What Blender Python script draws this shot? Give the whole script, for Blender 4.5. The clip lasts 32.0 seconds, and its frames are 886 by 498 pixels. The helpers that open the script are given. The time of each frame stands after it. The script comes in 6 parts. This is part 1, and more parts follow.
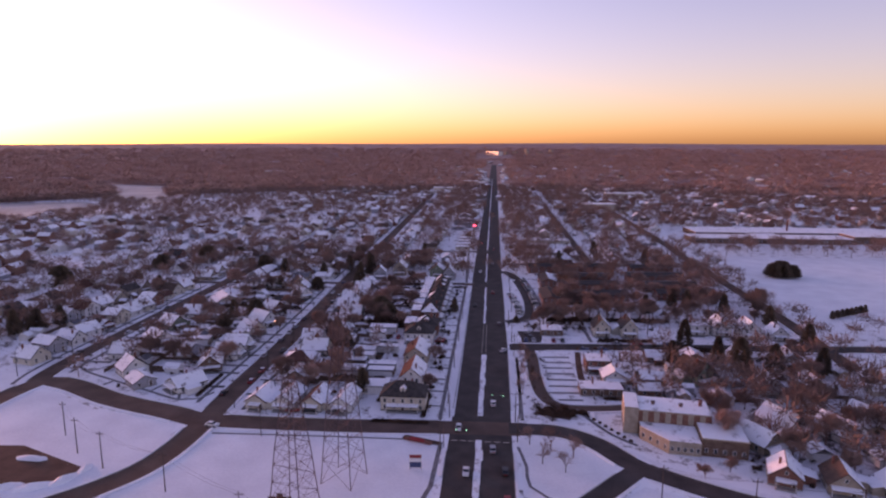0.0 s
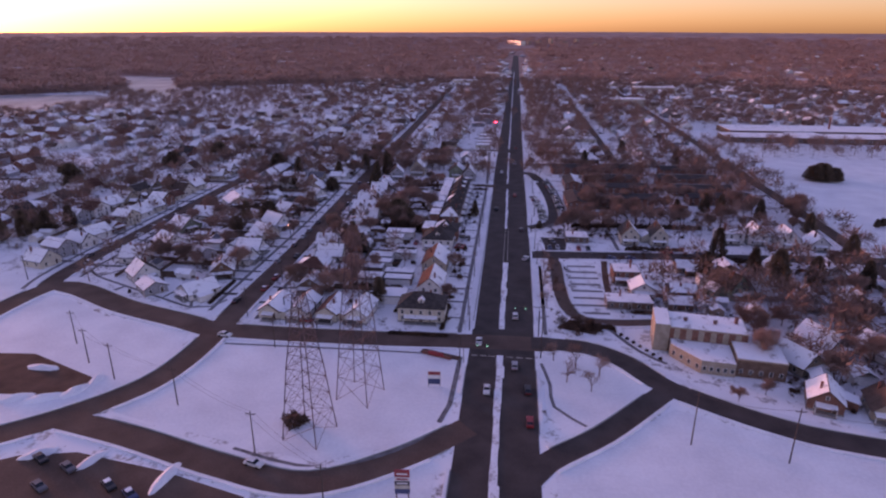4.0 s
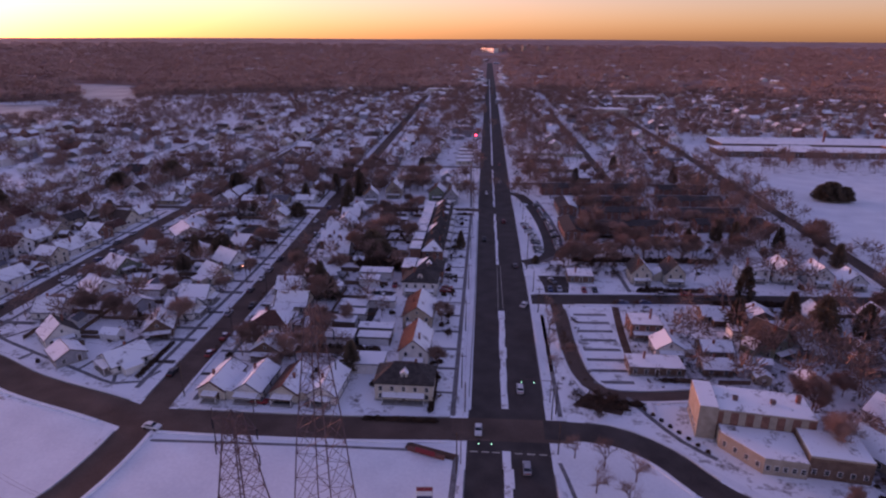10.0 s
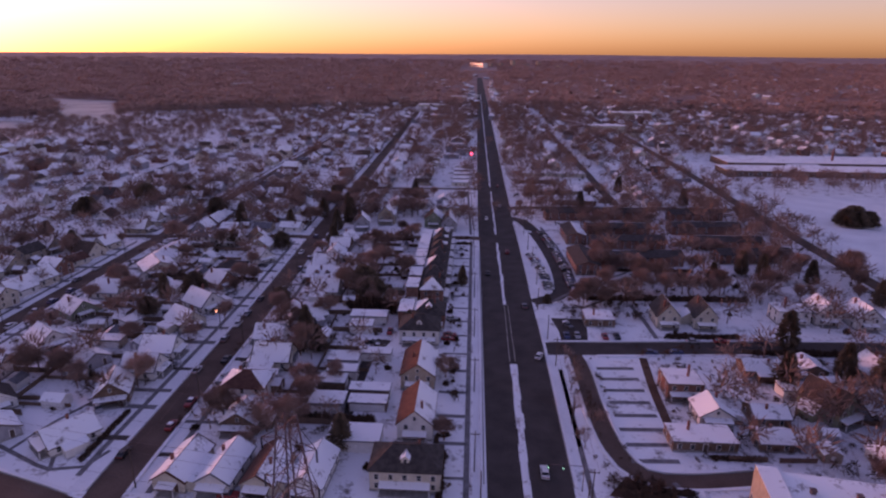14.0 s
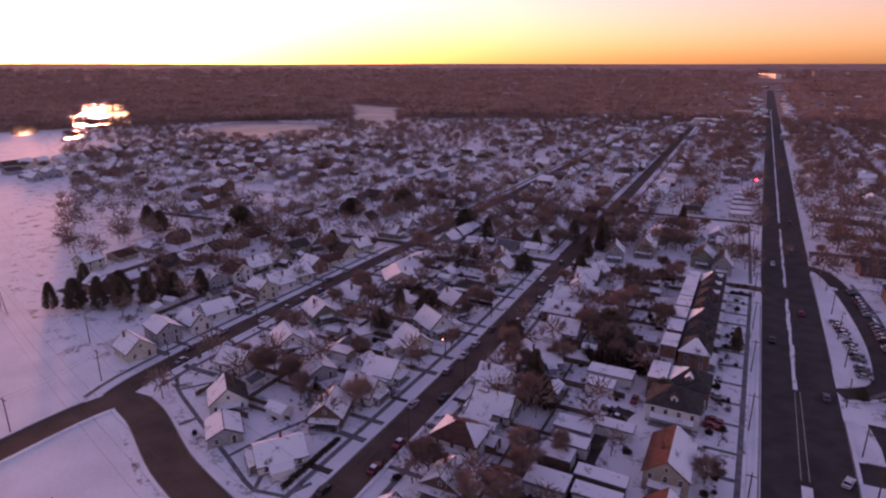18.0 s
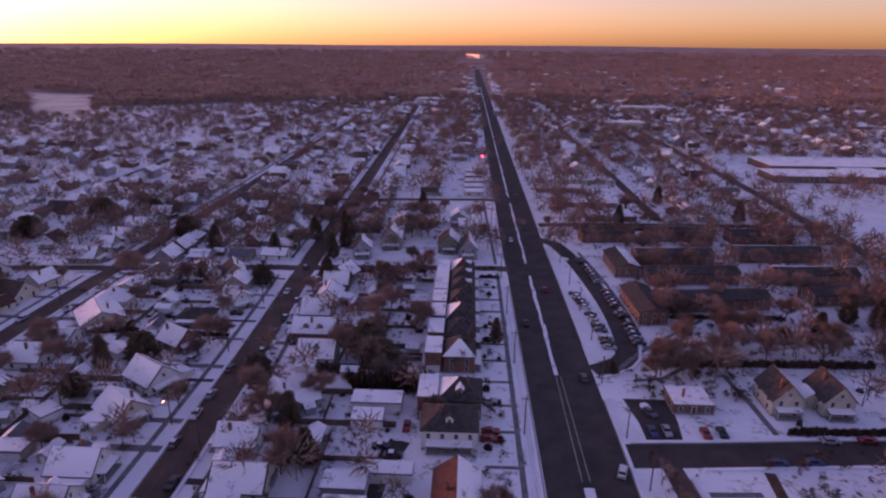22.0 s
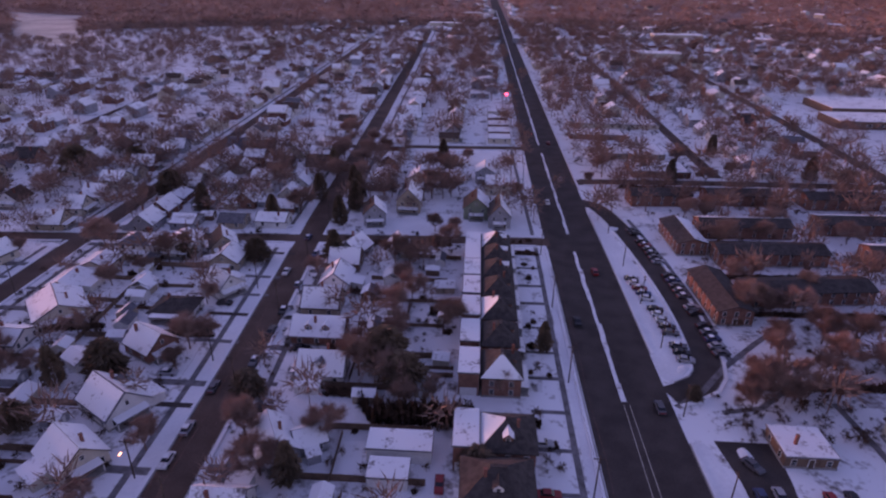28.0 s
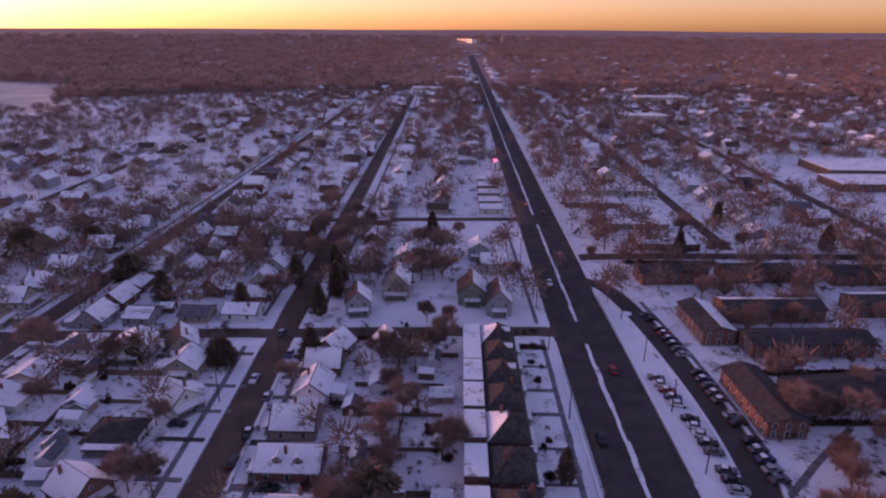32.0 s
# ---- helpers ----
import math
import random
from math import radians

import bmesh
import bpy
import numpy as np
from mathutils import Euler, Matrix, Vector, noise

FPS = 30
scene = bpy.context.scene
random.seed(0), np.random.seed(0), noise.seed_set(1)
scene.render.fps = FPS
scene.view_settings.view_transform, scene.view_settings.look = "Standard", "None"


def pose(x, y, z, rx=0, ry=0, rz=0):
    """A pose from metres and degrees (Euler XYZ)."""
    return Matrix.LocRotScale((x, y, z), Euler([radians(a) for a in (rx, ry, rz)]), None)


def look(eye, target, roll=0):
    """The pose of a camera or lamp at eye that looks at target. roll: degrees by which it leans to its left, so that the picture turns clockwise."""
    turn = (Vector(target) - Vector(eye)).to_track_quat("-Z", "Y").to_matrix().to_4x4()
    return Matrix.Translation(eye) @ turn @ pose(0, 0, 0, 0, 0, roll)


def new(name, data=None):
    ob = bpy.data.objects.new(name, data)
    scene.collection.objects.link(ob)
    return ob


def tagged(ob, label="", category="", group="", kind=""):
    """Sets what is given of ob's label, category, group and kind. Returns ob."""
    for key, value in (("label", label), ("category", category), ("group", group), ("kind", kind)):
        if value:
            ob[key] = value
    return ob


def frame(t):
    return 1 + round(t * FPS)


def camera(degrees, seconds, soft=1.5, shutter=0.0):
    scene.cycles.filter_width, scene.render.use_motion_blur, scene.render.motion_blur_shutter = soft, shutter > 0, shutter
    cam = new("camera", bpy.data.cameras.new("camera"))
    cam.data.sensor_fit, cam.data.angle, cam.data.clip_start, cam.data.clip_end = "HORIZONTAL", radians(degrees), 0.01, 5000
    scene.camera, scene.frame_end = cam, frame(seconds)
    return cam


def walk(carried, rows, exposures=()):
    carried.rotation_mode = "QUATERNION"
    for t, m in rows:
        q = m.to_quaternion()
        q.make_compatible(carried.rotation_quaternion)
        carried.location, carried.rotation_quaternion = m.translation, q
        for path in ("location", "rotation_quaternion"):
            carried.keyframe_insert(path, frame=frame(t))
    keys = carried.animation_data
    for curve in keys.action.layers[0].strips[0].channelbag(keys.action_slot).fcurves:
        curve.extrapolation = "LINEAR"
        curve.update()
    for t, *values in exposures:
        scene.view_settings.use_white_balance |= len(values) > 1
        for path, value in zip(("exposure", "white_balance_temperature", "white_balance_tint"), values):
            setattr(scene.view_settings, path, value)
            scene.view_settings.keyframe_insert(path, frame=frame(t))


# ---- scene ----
cam = camera(72.0, 32.0, soft=2.2)
PATH = [
    (0, (12.541, -206.484, 89.022), (12.373, -204.521, 88.678), 0.1),
    (0.5, (12.45, -205.361, 88.941), (12.257, -203.404, 88.578), 0.1),
    (1, (12.304, -204.084, 88.889), (12.101, -202.131, 88.509), 0.2),
    (1.5, (12.072, -202.543, 88.869), (11.874, -200.621, 88.351), 0.2),
    (2, (11.761, -200.793, 88.873), (11.555, -198.899, 88.264), 0.1),
    (2.5, (11.438, -198.864, 88.89), (11.231, -196.971, 88.28), 0.2),
    (3, (11.066, -196.689, 88.916), (10.845, -194.808, 88.273), 0.3),
    (3.5, (10.621, -194.203, 88.95), (10.402, -192.328, 88.288), 0.2),
    (5.5, (8.521, -182.549, 89.096), (8.319, -180.686, 88.398), 0.3),
    (6, (7.966, -179.289, 89.11), (7.77, -177.426, 88.41), 0.3),
    (6.5, (7.398, -175.836, 89.092), (7.214, -173.974, 88.384), 0.3),
    (7, (6.657, -172.323, 89.074), (6.484, -170.456, 88.377), 0.2),
    (7.5, (5.808, -168.764, 89.061), (5.63, -166.909, 88.334), 0.2),
    (8, (5.007, -165.171, 89.062), (4.836, -163.311, 88.347), 0.3),
    (8.5, (4.275, -161.64, 89.063), (4.107, -159.771, 88.372), 0.3),
    (9, (3.562, -158.163, 89.073), (3.402, -156.292, 88.386), 0.4),
    (9.5, (2.829, -154.665, 89.081), (2.671, -152.787, 88.411), 0.4),
    (10, (2.11, -151.101, 89.078), (1.978, -149.215, 88.424), 0.4),
    (10.5, (1.38, -147.506, 89.061), (1.255, -145.622, 88.401), 0.4),
    (11, (0.641, -143.943, 89.029), (0.523, -142.057, 88.376), 0.4),
    (11.5, (-0.1, -140.409, 88.993), (-0.213, -138.524, 88.333), 0.5),
    (12, (-0.891, -136.889, 88.957), (-0.993, -135.003, 88.299), 0.5),
    (12.5, (-1.653, -133.395, 88.982), (-1.757, -131.509, 88.325), 0.5),
    (13, (-2.416, -129.953, 88.996), (-2.52, -128.06, 88.36), 0.4),
    (13.5, (-3.215, -126.371, 88.981), (-3.322, -124.472, 88.362), 0.5),
    (14, (-4.103, -122.756, 88.953), (-4.201, -120.854, 88.341), 0.5),
    (14.5, (-5.13, -119.101, 88.932), (-5.241, -117.201, 88.317), 0.5),
    (15, (-6.021, -115.392, 88.891), (-6.359, -113.517, 88.282), 0.0),
    (15.5, (-6.735, -111.755, 88.828), (-7.42, -109.977, 88.222), 0.1),
    (17.5, (-10.029, -96.839, 88.093), (-10.975, -95.182, 87.494), 0.0),
    (18, (-10.78, -93.147, 88.043), (-11.65, -91.444, 87.458), 0.1),
    (18.5, (-11.465, -89.537, 88.017), (-12.136, -87.73, 87.483), 0.2),
    (19, (-12.264, -85.825, 87.927), (-12.758, -83.961, 87.396), 0.25),
    (19.5, (-13.172, -81.954, 87.809), (-13.451, -80.059, 87.235), 0.3),
    (20, (-14.179, -78.141, 87.691), (-14.348, -76.226, 87.14), 0.4),
    (20.5, (-15.11, -74.456, 87.587), (-15.214, -72.541, 87.021), 0.5),
    (21, (-15.969, -70.828, 87.501), (-16.042, -68.916, 86.919), 0.5),
    (21.5, (-16.747, -67.228, 87.437), (-16.809, -65.325, 86.823), 0.5),
    (22, (-17.558, -63.747, 87.431), (-17.636, -61.853, 86.795), 0.5),
    (22.5, (-18.377, -60.365, 87.458), (-18.47, -58.473, 86.817), 0.4),
    (23, (-19.156, -57.079, 87.484), (-19.26, -55.188, 86.842), 0.4),
    (23.5, (-19.91, -53.744, 87.494), (-19.966, -51.849, 86.859), 0.5),
    (24, (-20.685, -50.352, 87.503), (-20.734, -48.457, 86.866), 0.5),
    (24.5, (-21.404, -46.884, 87.503), (-21.405, -44.986, 86.875), 0.6),
    (25, (-21.999, -43.473, 87.507), (-21.991, -41.577, 86.87), 0.6),
    (25.5, (-22.721, -39.928, 87.506), (-22.717, -38.037, 86.855), 0.6),
    (27.5, (-26.001, -25.404, 87.639), (-26.029, -23.61, 86.755), 1.0),
    (28, (-26.694, -21.92, 87.629), (-26.788, -20.113, 86.776), 0.9),
    (28.5, (-27.262, -18.558, 87.604), (-27.404, -16.742, 86.777), 0.8),
    (29, (-27.737, -15.238, 87.565), (-27.932, -13.41, 86.775), 0.5),
    (29.5, (-28.149, -11.921, 87.506), (-28.34, -10.087, 86.731), 0.6),
    (30, (-28.586, -8.621, 87.419), (-28.73, -6.772, 86.672), 0.5),
    (30.5, (-29.039, -5.364, 87.331), (-29.145, -3.498, 86.619), 0.6),
    (31, (-29.498, -2.115, 87.245), (-29.585, -0.245, 86.541), 0.6),
    (31.5, (-30.055, 1.174, 87.196), (-30.115, 3.049, 86.502), 0.5),
    (32, (-30.637, 4.43, 87.177), (-30.685, 6.311, 86.498), 0.4),
]
EXPO = [(0.0, 1.28, 7500, 77), (3.0, 1.34, 7200, 78), (7.0, 0.93, 6950, 81), (10.0, 0.93, 7050, 85), (14.5, 0.97, 7350, 90), (18.0, 0.94, 8100, 94), (20.5, 0.97, 7550, 92), (22.5, 1.04, 7100, 90), (28.0, 1.12, 6950, 84), (32.0, 1.08, 7100, 87)]
walk(cam, [(t, look(eye, target, roll)) for t, eye, target, roll in PATH], EXPO)

# ---------------------------------------------------------------- world and light
SUN_AZ = radians(57.5)      # degrees to the west of the main road's direction
SUN_EL = radians(4.8)
world = bpy.data.worlds.new("dusk_sky")
scene.world = world
world.use_nodes = True
wn, wl = world.node_tree.nodes, world.node_tree.links
sky = wn.new("ShaderNodeTexSky")
sky.sky_type = 'NISHITA'
sky.sun_disc = False
sky.sun_elevation = SUN_EL
sky.sun_rotation = -SUN_AZ
sky.air_density, sky.dust_density, sky.ozone_density = 1.0, 0.75, 2.1
wn["Background"].inputs["Strength"].default_value = 0.15
wl.new(sky.outputs[0], wn["Background"].inputs["Color"])

sun_data = bpy.data.lights.new("sun", 'SUN')
sun_data.energy, sun_data.angle, sun_data.color = 0.68, radians(4.0), (1.0, 0.50, 0.28)
sun = new("sun", sun_data)
sun.matrix_world = look((-math.sin(SUN_AZ) * 100, math.cos(SUN_AZ) * 100, math.tan(SUN_EL) * 100), (0, 0, 0))

rng = random.Random(7)


# ---------------------------------------------------------------- materials
def mat(name, dark, light, rough=0.9, scale=1.0, fine=12.0, bump=0.15, per_object=0.0, spec=0.3, metal=0.0, spread=(0.35, 0.65)):
    """A surface whose colour wanders between two tones at two scales, with relief."""
    m = bpy.data.materials.new(name)
    m.use_nodes = True
    n, l = m.node_tree.nodes, m.node_tree.links
    b = n["Principled BSDF"]
    geo = n.new("ShaderNodeNewGeometry")
    big, small = n.new("ShaderNodeTexNoise"), n.new("ShaderNodeTexNoise")
    big.inputs["Scale"].default_value, small.inputs["Scale"].default_value = scale, fine
    big.inputs["Detail"].default_value, small.inputs["Detail"].default_value = 4, 3
    for t in (big, small):
        l.new(geo.outputs["Position"], t.inputs["Vector"])
    add = n.new("ShaderNodeMath")
    add.operation = 'MULTIPLY_ADD'
    add.inputs[1].default_value = 0.35
    l.new(small.outputs[0], add.inputs[0])
    mul = n.new("ShaderNodeMath")
    mul.operation = 'MULTIPLY'
    mul.inputs[1].default_value = 0.65
    l.new(big.outputs[0], mul.inputs[0])
    l.new(mul.outputs[0], add.inputs[2])
    ramp = n.new("ShaderNodeValToRGB")
    ramp.color_ramp.elements[0].position, ramp.color_ramp.elements[1].position = spread
    ramp.color_ramp.elements[0].color, ramp.color_ramp.elements[1].color = (*dark, 1), (*light, 1)
    l.new(add.outputs[0], ramp.inputs[0])
    colour = ramp.outputs[0]
    if per_object:
        info, hsv, rng_map = n.new("ShaderNodeObjectInfo"), n.new("ShaderNodeHueSaturation"), n.new("ShaderNodeMapRange")
        rng_map.inputs[3].default_value, rng_map.inputs[4].default_value = 1 - per_object, 1 + per_object
        l.new(info.outputs["Random"], rng_map.inputs[0])
        l.new(rng_map.outputs[0], hsv.inputs["Value"])
        l.new(colour, hsv.inputs["Color"])
        colour = hsv.outputs[0]
    l.new(colour, b.inputs["Base Color"])
    b.inputs["Roughness"].default_value = rough
    b.inputs["Specular IOR Level"].default_value = spec
    b.inputs["Metallic"].default_value = metal
    if bump:
        bp = n.new("ShaderNodeBump")
        bp.inputs["Strength"].default_value = bump
        bp.inputs["Distance"].default_value = 0.1
        l.new(small.outputs[0], bp.inputs["Height"])
        l.new(bp.outputs[0], b.inputs["Normal"])
    return m


SNOW = mat("snow", (0.72, 0.74, 0.78), (0.88, 0.90, 0.93), 0.7, 0.08, 1.2, 0.3)
YARD = mat("trodden_garden_snow", (0.16, 0.12, 0.105), (0.86, 0.88, 0.91), 0.75, 0.16, 0.9, 0.3, spread=(0.33, 0.47))
SNOW_ROOF = mat("roof_snow", (0.20, 0.165, 0.16), (0.88, 0.90, 0.93), 0.75, 0.28, 1.6, 0.3, spread=(0.33, 0.44))
ASPHALT = mat("wet_asphalt", (0.050, 0.040, 0.037), (0.096, 0.076, 0.070), 0.85, 0.15, 3.0, 0.2, spec=0.15)
STREET = mat("salted_street", (0.085, 0.053, 0.043), (0.165, 0.106, 0.084), 0.85, 0.12, 2.5, 0.2, spec=0.15)
MEDIAN_SNOW = mat("ploughed_snow", (0.40, 0.35, 0.34), (0.84, 0.86, 0.89), 0.75, 0.3, 1.6, 0.3, spread=(0.36, 0.48))
LITTER = mat("leaf_litter_snow", (0.17, 0.095, 0.075), (0.78, 0.79, 0.83), 0.9, 0.07, 0.7, 0.3, spread=(0.34, 0.50))
PAVING = mat("trodden_walk", (0.10, 0.09, 0.09), (0.26, 0.25, 0.26), 0.9, 0.5, 4.0, 0.2)
DIRT = mat("bare_earth", (0.07, 0.035, 0.025), (0.16, 0.085, 0.06), 0.95, 0.2, 3.0, 0.4)
KERB = mat("kerb_concrete", (0.20, 0.19, 0.18), (0.34, 0.33, 0.32), 0.9, 1.0, 8.0, 0.2)
LINE = mat("road_paint", (0.35, 0.32, 0.26), (0.62, 0.58, 0.48), 0.7, 0.6, 6.0, 0.0)
BARK = mat("bark", (0.13, 0.07, 0.057), (0.26, 0.15, 0.12), 0.95, 2.0, 14.0, 0.4, per_object=0.25)
TWIG = mat("bare_twigs", (0.215, 0.132, 0.108), (0.39, 0.243, 0.196), 0.95, 0.15, 2.0, 0.0, per_object=0.3)
# far twigs: reddish brown lightened so the colour stands in for distance haze
FOREST_HAZED = mat("far_wood_twigs_hazed", (0.35, 0.190, 0.155), (0.56, 0.355, 0.290), 0.95, 0.012, 0.3, 0.0)
NEEDLE = mat("evergreen_needles", (0.095, 0.066, 0.044), (0.20, 0.135, 0.090), 0.95, 0.4, 3.0, 0.0, per_object=0.25)
HEDGE = mat("hedge_leaves", (0.05, 0.030, 0.022), (0.14, 0.075, 0.05), 0.95, 0.6, 4.0, 0.2, per_object=0.3)
STEEL = mat("weathered_steel", (0.11, 0.065, 0.06), (0.21, 0.13, 0.12), 0.7, 1.0, 6.0, 0.0, metal=0.2)
WOOD_POLE = mat("pole_wood", (0.05, 0.035, 0.028), (0.12, 0.085, 0.07), 0.9, 1.0, 8.0, 0.0)
GLASS = mat("window_glass", (0.012, 0.013, 0.018), (0.03, 0.032, 0.04), 0.08, 0.5, 2.0, 0.0, spec=0.6)
TRIM = mat("white_trim", (0.60, 0.59, 0.57), (0.76, 0.75, 0.73), 0.7, 1.0, 6.0, 0.0)
CHIMNEY = mat("chimney_brick", (0.16, 0.06, 0.045), (0.30, 0.12, 0.09), 0.9, 2.0, 9.0, 0.3)
WALLS = {
    "white": mat("white_siding", (0.58, 0.56, 0.53), (0.72, 0.70, 0.66), 0.8, 0.6, 7.0, 0.1),
    "cream": mat("cream_siding", (0.46, 0.41, 0.33), (0.62, 0.56, 0.46), 0.8, 0.6, 7.0, 0.1),
    "grey": mat("grey_siding", (0.24, 0.24, 0.26), (0.36, 0.36, 0.38), 0.8, 0.6, 7.0, 0.1),
    "tan": mat("tan_siding", (0.30, 0.24, 0.18), (0.44, 0.36, 0.28), 0.85, 0.6, 7.0, 0.1),
    "green": mat("green_siding", (0.14, 0.17, 0.12), (0.24, 0.27, 0.19), 0.85, 0.6, 7.0, 0.1),
    "brick": mat("red_brick", (0.17, 0.075, 0.055), (0.30, 0.14, 0.10), 0.9, 0.8, 8.0, 0.2),
    "brown": mat("brown_siding", (0.12, 0.07, 0.05), (0.21, 0.13, 0.09), 0.85, 0.8, 8.0, 0.2),
}
ROOFS = {
    "dark": mat("dark_shingles", (0.040, 0.033, 0.032), (0.095, 0.080, 0.075), 0.95, 0.8, 6.0, 0.3),
    "red": mat("red_brown_shingles", (0.085, 0.034, 0.027), (0.155, 0.068, 0.050), 0.95, 0.8, 6.0, 0.3),
    "grey": mat("grey_shingles", (0.10, 0.10, 0.115), (0.19, 0.19, 0.21), 0.95, 0.8, 6.0, 0.3),
    "brown": mat("brown_shingles", (0.075, 0.048, 0.038), (0.14, 0.090, 0.070), 0.95, 0.8, 6.0, 0.3),
}


# ---------------------------------------------------------------- mesh helpers
class Shape:
    """Gathers boxes, prisms, tubes and quads into one mesh."""

    def __init__(self):
        self.v, self.f, self.m = [], [], []

    def add(self, verts, faces, mi=0):
        k = len(self.v)
        self.v += [tuple(p) for p in verts]
        self.f += [tuple(i + k for i in f) for f in faces]
        self.m += [mi] * len(faces)
        return self

    def box(self, x0, x1, y0, y1, z0, z1, mi=0, m=None):
        p = [Vector((x, y, z)) for z in (z0, z1) for x, y in ((x0, y0), (x1, y0), (x1, y1), (x0, y1))]
        if m is not None:
            p = [m @ q for q in p]
        return self.add(p, [(3, 2, 1, 0), (4, 5, 6, 7), (0, 1, 5, 4), (1, 2, 6, 5), (2, 3, 7, 6), (3, 0, 4, 7)], mi)

    def slab(self, quad, thick, mi=0):
        """A plate with the four upper corners given, thick downwards along z."""
        top = [Vector(q) for q in quad]
        low = [q - Vector((0, 0, thick)) for q in top]
        return self.add(low + top, [(3, 2, 1, 0), (4, 5, 6, 7), (0, 1, 5, 4), (1, 2, 6, 5), (2, 3, 7, 6), (3, 0, 4, 7)], mi)

    def tube(self, a, b, ra, rb, n=6, mi=0):
        a, b = Vector(a), Vector(b)
        d = (b - a).normalized()
        u = d.orthogonal().normalized()
        w = d.cross(u)
        ring = [(math.cos(2 * math.pi * i / n), math.sin(2 * math.pi * i / n)) for i in range(n)]
        p = [a + ra * (c * u + s * w) for c, s in ring] + [b + rb * (c * u + s * w) for c, s in ring]
        fs = [(i, (i + 1) % n, n + (i + 1) % n, n + i) for i in range(n)]
        fs += [tuple(range(n - 1, -1, -1)), tuple(range(n, 2 * n))]
        return self.add(p, fs, mi)

    def pipe(self, pts, r, n=3, mi=0):
        """One unbroken tube along a line of points."""
        pts = [Vector(p) for p in pts]
        d = (pts[-1] - pts[0]).normalized()
        u = d.orthogonal().normalized()
        w = d.cross(u)
        vs = [p + r * (math.cos(6.28318 * i / n) * u + math.sin(6.28318 * i / n) * w) for p in pts for i in range(n)]
        fs = [(k * n + i, k * n + (i + 1) % n, (k + 1) * n + (i + 1) % n, (k + 1) * n + i) for k in range(len(pts) - 1) for i in range(n)]
        fs += [tuple(range(n - 1, -1, -1)), tuple(range(len(vs) - n, len(vs)))]
        return self.add(vs, fs, mi)

    def mesh(self, name, *mats):
        me = bpy.data.meshes.new(name)
        me.from_pydata(self.v, [], self.f)
        for m in mats:
            me.materials.append(m)
        if len(mats) > 1:
            me.polygons.foreach_set("material_index", self.m)
        me.update()
        return me


def part(name, shape, mats, parent, label="", m=None):
    """One mesh object under a thing or a part."""
    me = shape if isinstance(shape, bpy.types.Mesh) else shape.mesh(name, *(mats if isinstance(mats, (list, tuple)) else (mats,)))
    ob = new(name, me)
    ob.parent = parent
    if m is not None:
        ob.matrix_basis = m
    if label:
        ob["label"] = label
    return ob


def thing(name, label, category, m, group="", kind=""):
    ob = new(name)
    ob.empty_display_size = 0.5
    ob.matrix_basis = m
    return tagged(ob, label, category, group, kind)


def structure(name, shape, mats, label, category):
    me = shape.mesh(name, *(mats if isinstance(mats, (list, tuple)) else (mats,)))
    return tagged(new(name, me), label, category, "", "structure")


def mesh_arrays(name, verts, faces, mats, index=None):
    """A large mesh from numpy arrays of triangles or quads."""
    me = bpy.data.meshes.new(name)
    k = faces.shape[1]
    me.vertices.add(len(verts))
    me.vertices.foreach_set("co", np.asarray(verts, np.float32).ravel())
    me.loops.add(faces.size)
    me.loops.foreach_set("vertex_index", faces.astype(np.int32).ravel())
    me.polygons.add(len(faces))
    me.polygons.foreach_set("loop_start", np.arange(0, faces.size, k, dtype=np.int32))
    for m in mats:
        me.materials.append(m)
    if index is not None:
        me.polygons.foreach_set("material_index", np.asarray(index, np.int32))
    me.update(calc_edges=True)
    me.validate()
    return me


# ---------------------------------------------------------------- ground and hills
def hill(r):
    """Height of the land far out, where low wooded hills close the view."""
    k = max(0.0, (r - 2300.0) / 2450.0)
    return 79.0 * k ** 1.6


def ground():
    rings = [0, 60, 120, 200, 300, 420, 560, 740, 960, 1250, 1600, 2000, 2300, 2600, 2900, 3200, 3500, 3800, 4100, 4400, 4600, 4750]
    seg = 96
    vs, fs, mi = [], [], []
    for j, r in enumerate(rings):
        for i in range(seg):
            a = 2 * math.pi * i / seg
            lump = 1 + 0.05 * math.sin(3 * a + 1) + 0.03 * math.sin(11 * a) if r > 4000 else 1
            vs.append((r * math.sin(a), r * math.cos(a) + 0.0, hill(r) * lump - 0.02))
    for j in range(len(rings) - 1):
        for i in range(seg):
            a, b = j * seg + i, j * seg + (i + 1) % seg
            fs.append((a, a + seg, b + seg, b))
            mi.append(0 if rings[j] < 900 else 1)
    s = Shape()
    s.v, s.f, s.m = vs, fs, mi
    structure("ground", s, [YARD, FAR_GROUND], "snow-covered ground running out to low wooded hills", "ground")


FAR_GROUND = mat("far_wooded_land", (0.32, 0.175, 0.15), (0.50, 0.34, 0.31), 0.95, 0.008, 0.1, 0.0, spread=(0.42, 0.75))
ground()


